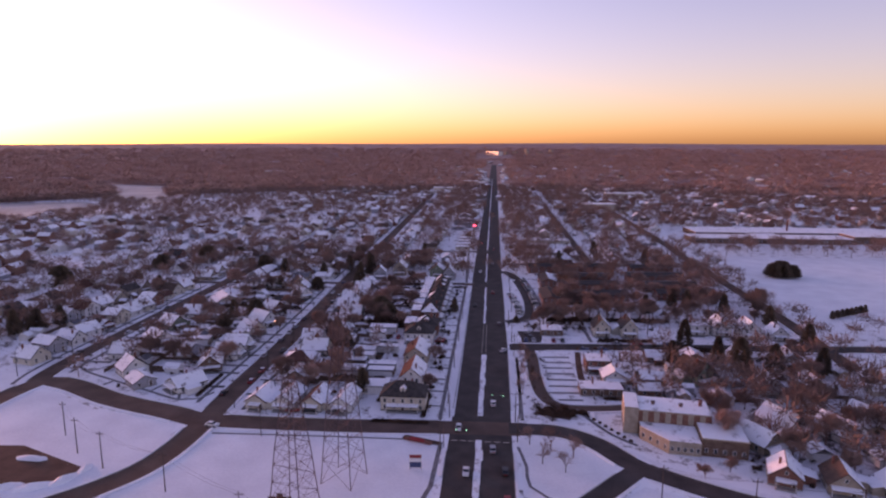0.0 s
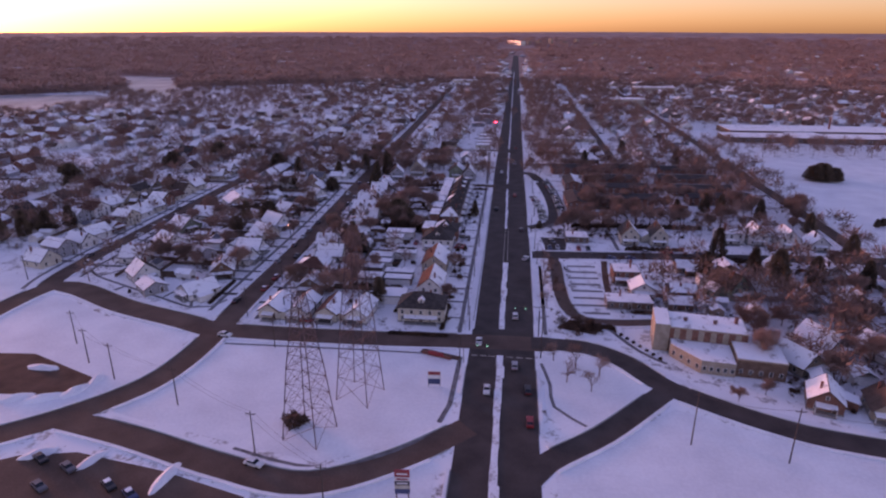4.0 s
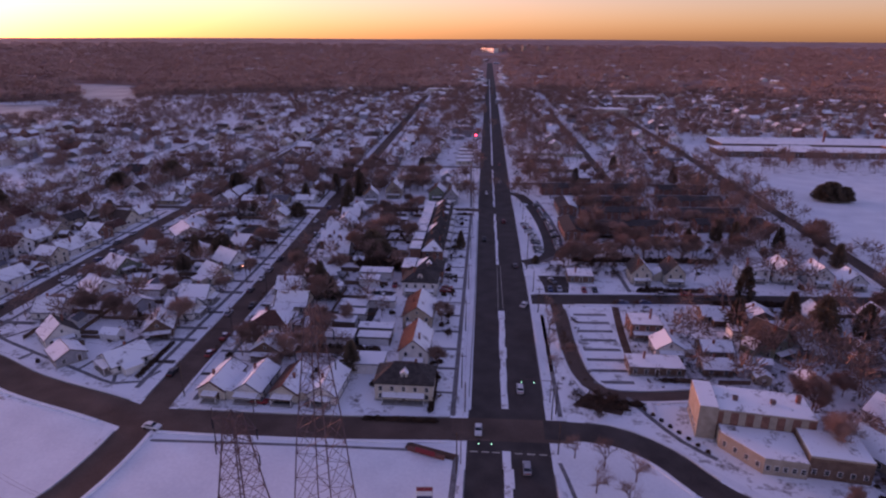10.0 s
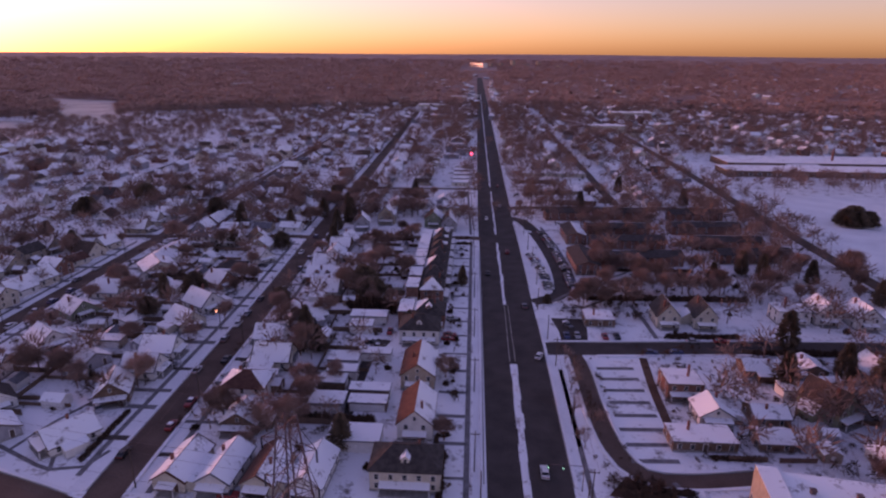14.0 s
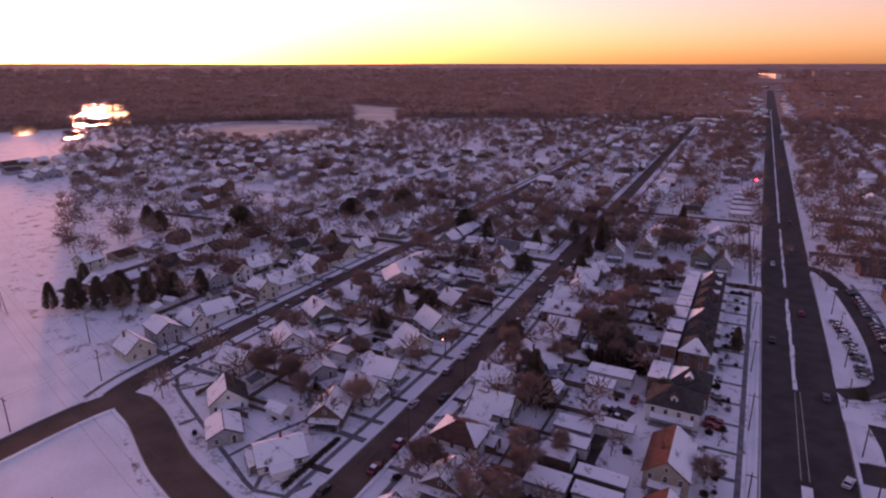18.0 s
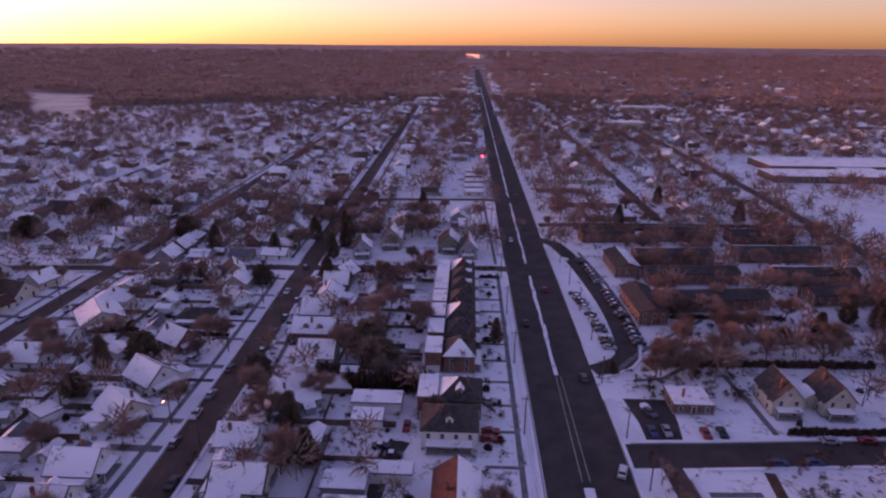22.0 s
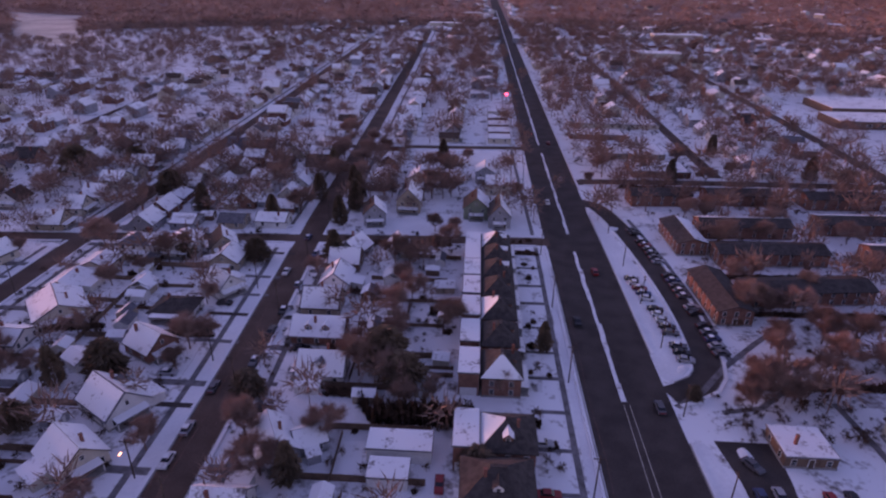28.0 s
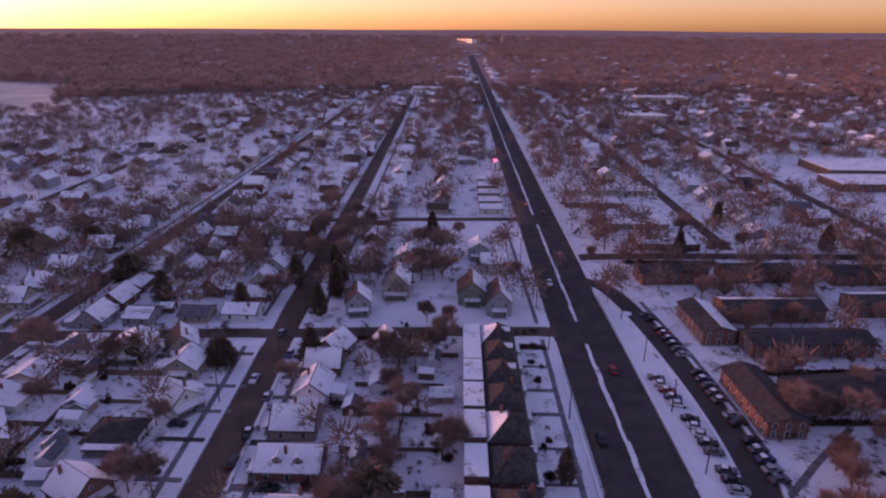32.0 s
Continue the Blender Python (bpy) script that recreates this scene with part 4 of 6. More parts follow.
def pine(x, y, height, kind=0, wide=1.0, label="dark evergreen tree standing in snow"):
    tr, cr, hh = PINES[kind]
    k = height / hh
    th = thing("evergreen_tree", label, "tree", pose(x, y, 0, 0, 0, rng.uniform(0, 360)) @ Matrix.Diagonal((k * wide, k * wide, k, 1)), "evergreens")
    part("trunk", tr, None, th)
    part("crown", cr, None, th)


# evergreens that stand out
pine(-34, -2, 10, 0, 1.1)
pine(-52, 47, 9, 2)
pine(-59, 60, 10, 0)
pine(-57, 46, 8, 0)
pine(-75, 85, 6, 3, 1.4, "wide dark evergreen by the garden")
pine(-70, 150, 12, 0, 1.1)
pine(-118, 70, 7, 3)
pine(-202, 228, 13, 3, 1.2, "large round dark evergreen among the houses")
pine(-182, 240, 10, 3)
pine(96, 58, 14, 1, 1.1)
pine(84, 33, 12, 0)
pine(108, 28, 16, 1, 1.1)
pine(150, 62, 12, 1)
pine(148, 96, 11, 0)
for x, y, hh in ((200, 213, 10), (206, 216, 11), (212, 212, 9), (205, 210, 9), (209, 219, 10)):
    pine(x, y, hh, 3, 1.25, "dark evergreen clump on the snowy playing field")
pine(-8, 106, 9, 0, 0.8, "thin evergreen in a front garden")
pine(-129, 189, 12, 1)
pine(-100, 182, 11, 0)
pine(-88, 205, 12, 1)
pine(-73, 208, 12, 0)
pine(-72, 196, 10, 0)
pine(24, 90, 4, 2, 1.2)
for i in range(8):
    pine(186 + 3.4 * i, 112 + 2.0 * i, 4.5, 2, 0.9, "small evergreen in a row by the field")
for x, y, hh in ((-229, 33, 12), (-221, 37, 13), (-214, 41, 12), (-210, 49, 13), (-204, 56, 11), (-236, 28, 11), (-199, 65, 11), (-222, 47, 12), (-246, 48, 11), (-214, 60, 10)):
    pine(x, y, hh, rng.choice((0, 1, 1, 2)), 1.05)
# dark evergreens between the houses and along the streets
for x, y, hh, kd, w in ((-46, 97, 11, 3, 1.1), (-41, 90, 9, 3, 1.2), (-24, 64, 7, 3, 1.2), (-75, 181, 12, 0, .9), (-72, 196, 13, 0, 1.0), (-76, 214, 13, 1, .9), (-90, 240, 12, 0, .9), (-42, 262, 12, 0, 1.0), (-95, 150, 8, 3, 1.1), (-118, 150, 9, 0, 1.1),
                        (-149, 205, 11, 3, 1.2), (-210, 150, 11, 1, 1.2), (-240, 120, 12, 1, 1.2), (-262, 150, 12, 3, 1.2), (-290, 120, 13, 1, 1.3), (-310, 128, 12, 1, 1.3), (-222, 200, 11, 3, 1.2), (-188, 136, 11, 1, 1.1), (-109, 88, 10, 3, 1.1), (-119, 84, 11, 1, 1.0),
                        (92, 112, 11, 0, 1.0), (116, 122, 12, 1, 1.0), (134, 118, 11, 0, 1.1), (110, 128, 11, 0, 1.1), (104, 40, 12, 0, 1.1), (122, 30, 13, 1, 1.0), (140, 30, 12, 0, 1.1), (60, 242, 11, 0, 1.1), (92, 285, 12, 1, 1.0), (124, 250, 12, 0, 1.1)):
    pine(x, y, hh, kd, w)
for x, y, hh in ((-92, 190, 13), (-86, 226, 14), (-78, 258, 14), (-46, 222, 12), (-40, 240, 12), (-36, 214, 11), (-90, 262, 13), (-155, 196, 11), (-100, 122, 9), (-132, 130, 10)):
    tree(x, y, hh)
# bare trees that stand out
for x, y, hh in ((-119, 24, 11), (-123, 28, 10), (-112, 20, 9), (-51, 152, 12), (-46, 150, 11), (-43, 128, 11), (-47, 118, 12), (-45, 108, 10), (-44, 90, 9), (-40, 84, 10),
                 (-34, 86, 8), (-38, 158, 11), (-34, 165, 12), (-47, 137, 10), (-18, 88, 8), (-11, 33, 9), (-10, 3, 7), (-48, 5, 12), (-46, 14, 11), (-50, 24, 10), (-56, -4, 8),
                 (-73, 140, 9), (-95, 92, 9), (-92, 104, 10), (-89, 66, 9), (-93, 52, 8), (-112, 48, 9), (-128, 68, 10), (-131, 84, 11), (-140, 92, 10), (-126, 104, 9),
                 
                 (83, -30, 13), (98, -38, 11), (110, -44, 10), (126, -46, 10), (112, -28, 12), (138, -28, 12), (86, -14, 11), (78, -46, 6), (70, -50, 5), (125, -2, 12), (98, -4, 9),
                 (42, 96, 11), (48, 104, 12), (55, 98, 11), (62, 104, 12), (70, 98, 12), (78, 104, 11), (86, 98, 12), (50, 112, 10), (94, 104, 12), (104, 98, 11), (112, 106, 12), (120, 98, 11),
                 (52, 148, 11), (60, 150, 10), (56, 128, 10), (66, 130, 11), (90, 128, 11), (54, 200, 10), (64, 204, 11), (90, 204, 10), (104, 180, 11), (106, 152, 12), (98, 154, 11), (128, 140, 12),
                 (36, 262, 11), (33, 270, 10), (30, 255, 8), (75, 240, 10), (90, 250, 11), (70, 268, 12), (24, 236, 7), (-40, 222, 12), (-44, 214, 11), (-38, 240, 13), (-46, 248, 12), (-60, 212, 10),
                 (-30, 262, 9), (-12, 252, 9), (-10, 212, 10), (-32, 176, 9), (-40, 178, 10), (-74, 228, 12), (-78, 250, 13), (-92, 258, 12), (-72, 272, 13), (-80, 290, 12), (-95, 300, 13), (-112, 240, 10)):
    tree(x, y, hh + rng.uniform(-1, 1))
for x, y, hh in ((30, -38, 10), (27, -46, 9), (36, -42, 10), (33, -50, 8), (24, -35, 8), (27, 10, 8), (24, 28, 9), (23, 16, 8), (26, 36, 7), (24.5, 44, 7), (23.5, 2, 8)):
    tree(x, y, hh, rng.randrange(2), "slender leafless tree standing in open snow")
blocks = ((-72, -30, 0, 160, 12), (62, 150, -20, 50, 7), (26, 62, 80, 94, 8), (40, 158, 90, 230, 24), (-150, -95, 5, 158, 13), (-225, -172, 60, 155, 12))
for x0, x1, y0, y1, n in blocks:
    for i in range(n):
        x, y = rng.uniform(x0, x1), rng.uniform(y0, y1)
        if abs(x - 99) > 5:
            tree(x, y, rng.uniform(7, 14))


def scatter(name, label, arch, spots, mats):
    """Very many copies of a few light shapes joined in one object."""
    V, Fs, base = [], [], 0
    for k, (av, af) in enumerate(arch):
        pts = spots[k::len(arch)]
        if not len(pts):
            continue
        n = len(pts)
        a = np.random.uniform(0, 6.283, n)
        c, sn = np.cos(a), np.sin(a)
        sc = pts[:, 3][:, None]
        vx = (av[None, :, 0] * c[:, None] - av[None, :, 1] * sn[:, None]) * sc + pts[:, 0][:, None]
        vy = (av[None, :, 0] * sn[:, None] + av[None, :, 1] * c[:, None]) * sc + pts[:, 1][:, None]
        vz = av[None, :, 2] * sc + pts[:, 2][:, None]
        V.append(np.stack([vx, vy, vz], -1).reshape(-1, 3))
        Fs.append((af[None] + (np.arange(n) * len(av))[:, None, None]).reshape(-1, af.shape[1]) + base)
        base += n * len(av)
    me = mesh_arrays(name, np.concatenate(V), np.concatenate(Fs), mats)
    return tagged(new(name, me), label, "trees", "", "stuff")


def crown_arch(seed, n, width, ln):
    """A unit-height leafless crown of few, broad twigs, for woods far off."""
    rnd = random.Random(seed)

    def place():
        d = Vector((rnd.gauss(0, 1), rnd.gauss(0, 1), rnd.gauss(0.2, 0.8))).normalized()
        k = rnd.uniform(0.1, 0.9)
        p = Vector((d.x * 0.40 * k, d.y * 0.40 * k, 0.56 + d.z * 0.34 * k))
        return p, (d + Vector((rnd.gauss(0, .5), rnd.gauss(0, .5), rnd.gauss(0.3, .5)))).normalized()

    v, f = blades(n, place, ln, width, rnd)
    sh = Shape()
    sh.v, sh.f = [tuple(q) for q in v], f
    sh.add([(-.02, 0, 0), (.02, 0, 0), (0, .01, .6)], [(0, 1, 2)])
    return np.array(sh.v, np.float32), np.array(sh.f, np.int32)


PONDS = [[(-988, 494), (-1126, 651), (-1144, 725), (-905, 581), (-874, 511), (-868, 457)],
         [(-1242, 675), (-1335, 795), (-1347, 881), (-1219, 780), (-1160, 634)],
         [(-840, 408), (-815, 421), (-744, 374), (-740, 354)],
         [(-688, 485), (-720, 589), (-689, 635), (-592, 653), (-530, 585), (-508, 503), (-545, 453), (-605, 438)],
         [(-835, 1047), (-665, 994), (-617, 991), (-598, 880), (-480, 676), (-549, 665), (-675, 841)],
         [(-1179, 1172), (-998, 1148), (-845, 1052), (-801, 990), (-927, 1057)],
         [(-981, 423), (-927, 427), (-850, 383), (-828, 345)]]


def pond_clear(x, y):
    """Water, playing field and roads stay open."""
    for p in PONDS:
        odd = False
        for (xa, ya), (xb, yb) in zip(p, p[1:] + p[:1]):
            if (ya > y) != (yb > y) and x < xa + (y - ya) * (xb - xa) / (yb - ya):
                odd = not odd
        if odd:
            return False
    if -60 < x < -6 and (172 < y < 192 or 250 < y < 292):
        return False
    if 172 < x < 330 and 100 < y < 288 or 176 < x < 405 and 348 < y < 435 or abs(x - 99) < 5 and 105 < y < 210:
        return False
    return True


ARCH_MID = [crown_arch(80 + k, 100, 0.019, 0.21) for k in range(5)]
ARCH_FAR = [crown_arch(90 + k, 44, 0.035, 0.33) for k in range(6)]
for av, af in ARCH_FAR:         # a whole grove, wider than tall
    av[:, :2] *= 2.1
spots = []
lanes = (3, 14, -84, -159, -251, 83, 161)
while len(spots) < 10600:
    x, y = rng.uniform(-950, 900), rng.uniform(60, 1000)
    if -300 < x < 160 and y < 190:
        continue
    if x < -200 and y < 0.635 * (-x) - 120 or (x > 160 and y < 20):
        continue
    if any(abs(x - l) < 5 for l in lanes) or not pond_clear(x, y):
        continue
    dense = (0.66 if x < -90 else 0.72) if y < 430 else 0.8
    if (x < -330 and y > 470) or y > 560 or (x > 20 and y > 230):
        dense = 1.0
    if rng.random() > dense:
        continue
    spots.append((x, y, -0.1, rng.uniform(7, 14) * (1.15 if -60 < x < 160 else 1.0)))
for x0, x1, y0, y1, n in ((-150, -94, 0, 160, 22), (-225, -170, 30, 180, 40), (-300, -230, 70, 190, 70), (-76, -28, 0, 160, 22), (-80, -32, 190, 282, 46), (-158, -90, 178, 275, 60), (-220, -164, 170, 300, 60), (40, 156, 86, 235, 60), (58, 150, -5, 58, 40), (84, 158, 70, 240, 84), (86, 165, -46, 20, 84), (150, 172, 20, 240, 30)):
    spots += [p for p in [(rng.uniform(x0, x1), rng.uniform(y0, y1), -0.1, rng.uniform(7, 14)) for k in range(n)] if pond_clear(p[0], p[1])]
scatter("tree_belt", "bare brown trees standing thick between the farther houses", ARCH_MID, np.array(spots, np.float32), [TWIG])
# low scrub, stacked clutter and young trees poking out of the snow between the houses
ARCH_LOW = [crown_arch(70 + k, 44, 0.05, 0.34) for k in range(5)]
spots = []
for x0, x1, y0, y1, n in ((-77, -30, 2, 176, 420), (-157, -93, 8, 176, 620), (-228, -173, 34, 176, 420), (27, 61, 77, 93, 110), (48, 155, -6, 57, 420), (40, 156, 93, 238, 560), (-60, -12, 207, 250, 90), (-158, -92, 190, 312, 320), (-245, -174, 190, 312, 300), (-14.5, -7.5, -16, 176, 50),
                          (24.5, 34, -14, 52, 40), (84, 160, -50, -6, 300), (52, 90, -2, 50, 90), (27, 39, -16, -9, 70), (30, 34, -19, -9, 20), (20, 156, 245, 420, 420)):
    spots += [(rng.uniform(x0, x1), rng.uniform(y0, y1), -0.15, 0.9 + 2.2 * rng.random() ** 2.2) for k in range(n)]
scatter("garden_scrub", "low brown shrubs and scrub poking out of the garden snow", ARCH_LOW, np.array(spots, np.float32), [HEDGE])
spots = []
while len(spots) < 18500:
    r = 950 + 3000 * rng.random() ** 1.25
    a = rng.uniform(-1.35, 1.25)
    x, y = r * math.sin(a), r * math.cos(a)
    if y < 500 and x > -700 or not pond_clear(x, y):
        continue
    if abs(x - 6) < 34 and y < 2600 or abs(x - 4) < 95 and 2700 < y < 3300:
        continue
    if x > -150 and r < 2000 and rng.random() < 0.55:
        continue
    spots.append((x, y, hill(r) - 0.5, rng.uniform(9, 15) * (1 + r / 9000)))
scatter("far_woods", "distant reddish-brown leafless woods reaching to the horizon, haze put into their pale colour", ARCH_FAR, np.array(spots, np.float32), [FOREST_HAZED])


# ---------------------------------------------------------------- farther town
def town():
    V, F4, M = [], [], []
    cols = 6

    def add(x, y, a, w, d, h, rise, wi, ri):
        c, sn = math.cos(a), math.sin(a)
        hw, hd = w / 2, d / 2
        loc = [(-hw, -hd, 0), (hw, -hd, 0), (hw, hd, 0), (-hw, hd, 0), (-hw, -hd, h), (hw, -hd, h), (hw, hd, h), (-hw, hd, h), (0, -hd, h + rise), (0, hd, h + rise)]
        o = .4
        loc += [(-hw - o, -hd - o, h - .2), (0, -hd - o, h + rise + .15), (0, hd + o, h + rise + .15), (-hw - o, hd + o, h - .2), (hw + o, -hd - o, h - .2), (hw + o, hd + o, h - .2)]
        k = len(V)
        V.extend((x + p[0] * c - p[1] * sn, y + p[0] * sn + p[1] * c, p[2]) for p in loc)
        for q, mi in (((0, 1, 5, 4), wi), ((1, 2, 6, 5), wi), ((2, 3, 7, 6), wi), ((3, 0, 4, 7), wi), ((4, 5, 8, 8), wi), ((6, 7, 9, 9), wi), ((10, 11, 12, 13), ri[0]), ((11, 14, 15, 12), ri[1])):
            F4.append([k + i for i in q])
            M.append(mi)
        for u in (-0.25, 0.25):
            kk = len(V)
            for du, z in ((-.5, 1), (.5, 1), (.5, 2.4), (-.5, 2.4)):
                px, py = u * w + du, -hd - .06
                V.append((x + px * c - py * sn, y + px * sn + py * c, z))
            F4.append([kk, kk + 1, kk + 2, kk + 3])
            M.append(6)

    lanes_x = [-84, -159, -251, -330, -410, -490, -570, 83, 161, 240, 320, 400, 480, 560, 3, 14]
    for lx in lanes_x[:-2]:
        for sd in (-1, 1):
            y = (430 if lx > -90 else 312) if -300 < lx < 170 else (260 if lx > 170 else 120 - lx * 0.12)
            if lx > 170:
                y = 470
            end = 1050 if lx > -300 else 470
            while y < end:
                if pond_clear(lx, y) and rng.random() < (0.75 if y < 600 else 0.5):
                    sn = rng.choice(((4, 4), (4, 4), (4, 4), (4, 5), (5, 4)))
                    add(lx + sd * rng.uniform(13, 19), y, rng.choice((0, math.pi / 2)) + rng.uniform(-.1, .1), rng.uniform(7.5, 10), rng.uniform(9, 12), rng.choice((3, 3.4, 5.6)), rng.uniform(2, 3.6), rng.randrange(4), sn)
                    if rng.random() < 0.5:
                        add(lx + sd * rng.uniform(28, 36), y + rng.uniform(-4, 4), rng.choice((0, math.pi / 2)), 5, 6, 2.4, 1.2, rng.randrange(4), (4, 4))
                y += rng.uniform(12, 16)
    for sd in (-1, 1):
        y = 420
        while y < 1500:
            if rng.random() < 0.8:
                add(7 + sd * rng.uniform(22, 34), y, 0, rng.uniform(9, 16), rng.uniform(9, 16), rng.choice((3.5, 5.6)), rng.choice((0.3, 2.5)), rng.randrange(4), (4, 4))
            y += rng.uniform(13, 20)
    while len(M) < 16500:
        r = rng.uniform(700, 2600)
        a = rng.uniform(-0.35, 0.95)
        x, y = r * math.sin(a), r * math.cos(a)
        if abs(x - 8) < 16 or not pond_clear(x, y):
            continue
        add(x, y, rng.uniform(0, 3.1), rng.uniform(8, 16), rng.uniform(9, 20), rng.choice((3.5, 5.6, 6)), rng.uniform(1, 3), rng.randrange(4), (4, 4) if rng.random() < .8 else (5, 4))
    V2 = np.array(V, np.float32)
    rr = np.hypot(V2[:, 0], V2[:, 1])
    V2[:, 2] += 79.0 * np.maximum(0, (rr - 2300) / 2450) ** 1.6
    me = bpy.data.meshes.new("far_houses")
    me.from_pydata([tuple(map(float, p)) for p in V2], [], [list(dict.fromkeys(f)) for f in F4])
    for m in (WALLS["white"], WALLS["cream"], WALLS["grey"], WALLS["brick"], SNOW_ROOF, ROOFS["brown"], GLASS):
        me.materials.append(m)
    me.polygons.foreach_set("material_index", M)
    me.update()
    tagged(new("far_houses", me), "many small snow-roofed houses of the farther town", "houses", "", "stuff")


town()


# ---------------------------------------------------------------- open ground
def patch(name, pts, z, material, label, category):
    s = Shape().add([(x, y, z) for x, y in pts], [tuple(range(len(pts)))])
    return structure(name, s, material, label, category)


def ring(cx, cy, rx, ry, n=40, wob=0.08):
    return [(cx + rx * math.cos(6.2832 * i / n) * (1 + wob * math.sin(5 * i / n * 6.28 + cx)), cy + ry * math.sin(6.2832 * i / n) * (1 + wob * math.sin(4 * i / n * 6.28 + cy))) for i in range(n)]


patch("snowfield_pylons", [(-3, -33), (-74, -34), (-76.5, -46), (-79, -60), (-90, -72), (-75, -76), (-50, -81.5), (-30, -85.5), (-14, -78), (-3.5, -68)], 0.004, SNOW, "smooth untouched snow round the pylons", "snow")
patch("snowfield_west", [(-88, -31), (-121, -23.5), (-145, -11), (-154, -12), (-156.5, -46), (-158, -110), (-140, -108), (-112, -85), (-92, -68), (-86, -54), (-85, -44)], 0.004, SNOW, "smooth untouched snow beside the bending street", "snow")
patch("snowfield_far_west", [(-167, 8), (-200, 6), (-214, 12), (-240, 22), (-275, 34), (-350, 78), (-470, 140), (-650, 270), (-800, 350), (-1100, 300), (-900, -300), (-172, -300), (-166, -60), (-164, -20)], 0.005, SNOW, "wide open snowfield crossed by pylons", "snow")
patch("snowfield_east", [(22, -79), (36, -70.5), (53, -55.5), (72, -64), (92, -69.5), (130, -74.5), (230, -79), (230, -260), (22, -260)], 0.004, SNOW, "smooth snowfield beside the curving street", "snow")
patch("snowfield_triangle", [(21, -32), (34, -31), (43, -38), (47, -48), (33, -64), (25, -67), (21, -62)], 0.004, SNOW, "small triangle of snow with bare trees", "snow")
patch("snowfield_south", [(-3.5, -78), (-12, -88), (-26, -95), (-38, -97), (-38, -200), (-3.5, -200)], 0.004, SNOW, "strip of snow round the roadside sign", "snow")
patch("playing_field", [(168, 96), (186, 108), (330, 190), (330, 290), (172, 290)], 0.004, SNOW, "wide snow-covered playing field", "snow")
patch("parking_island", [(18.8, 98), (21, 95.5), (25, 98.5), (28, 104), (28.8, 114), (28.4, 130), (26, 158), (22, 187), (18, 204), (17.4, 204), (18, 160), (18.6, 120)], 0.03, SNOW, "long snowy island beside the parking lane", "island")
patch("corner_lot", [(-40, 282), (-6, 285), (-7, 255), (-30, 251), (-40, 252)], 0.004, SNOW, "empty snow-covered corner lot", "snow")
patch("front_lawn_north", [(-59, 173.5), (-5, 176.5), (-6, 240), (-12, 240), (-12, 192), (-59, 189)], 0.004, SNOW, "snowy front lawn along the cross street", "snow")
for gx, gy, gw, gd in ((-44, 76, 14, 9), (-45, 112, 13, 10), (-46, 126, 12, 8), (-44, 143, 14, 10), (-60, 116, 9, 7), (-62, 146, 8, 9), (-104, 76, 9, 8), (-112, 110, 12, 9), (-110, 140, 11, 10), (-128, 118, 10, 9), (-128, 150, 12, 9)):
    patch("garden_snow", [(gx - gw / 2, gy - gd / 2), (gx + gw / 2, gy - gd / 2 + .5), (gx + gw / 2 - .4, gy + gd / 2), (gx - gw / 2 + .3, gy + gd / 2 - .4)], 0.006, SNOW, "clean untrodden snow on a back garden", "snow")
patch("garden_snow", [(-72, 74), (-50, 75), (-50, 86), (-70, 86)], 0.004, SNOW, "clean snowy garden", "snow")
patch("dirt_lot", [(-160, -52), (-126, -49), (-101, -59), (-100, -64), (-107, -68.5), (-130, -70), (-160, -66)], 0.008, DIRT, "bare brown earth lot cleared of snow", "dirt lot")
patch("parking_lot", [(-96, -91), (-84, -88.5), (-62, -92), (-41, -97.5), (-41, -150), (-150, -150), (-150, -125)], 0.014, STREET, "dark cleared parking lot", "parking lot")
patch("wood_floor", [(62, 90), (158, 92), (158, 236), (62, 234)], 0.004, LITTER, "brown leaf litter showing through thin snow under trees", "ground cover")
patch("wood_floor_south", [(84, 2), (155, 2), (155, 58), (84, 57)], 0.004, LITTER, "brown leaf litter showing through thin snow", "ground cover")
patch("garden_ground", [(86, -6), (158, -10), (158, -62), (120, -57), (98, -51), (87, -40)], 0.004, LITTER, "brown garden ground showing through thin snow", "ground cover")
patch("yard_north_east", [(25.5, 59.5), (34, 59.5), (35, 66), (36, 77), (24, 77), (25.5, 66)], 0.006, ASPHALT, "dark wet parking yard", "yard")
patch("island_east", [(19.6, 47.5), (26, 48), (26, 30), (26.6, 8), (22, 2), (20, 8), (19.6, 26)], 0.03, SNOW, "small snowy traffic island", "island")
patch("island_north_east", [(19.6, 59.5), (24, 58.6), (24.4, 62), (22.6, 75), (20.2, 77), (19.6, 74)], 0.03, SNOW, "small snowy traffic island", "island")
WATER = mat("icy_water", (0.05, 0.05, 0.055), (0.12, 0.12, 0.13), 0.10, 0.02, 0.2, 0.0, spec=0.8)
ICE = mat("grey_pond_ice", (0.22, 0.20, 0.20), (0.48, 0.46, 0.46), 0.55, 0.02, 0.2, 0.0, spec=0.25)
for k, p in enumerate(PONDS):
    line = curve([(x, y) for x, y in p + p[:1]], 12.0)[:-1]
    patch("pond_%d" % (k + 1), [(x + rng.uniform(-4, 4), y + rng.uniform(-4, 4)) for x, y in (q[:2] for q in line)], 0.06, ICE if k in (3, 4, 5) else WATER, "pond under dull grey ice" if k in (3, 4, 5) else "half-frozen pond shining with the sunset sky", "pond")
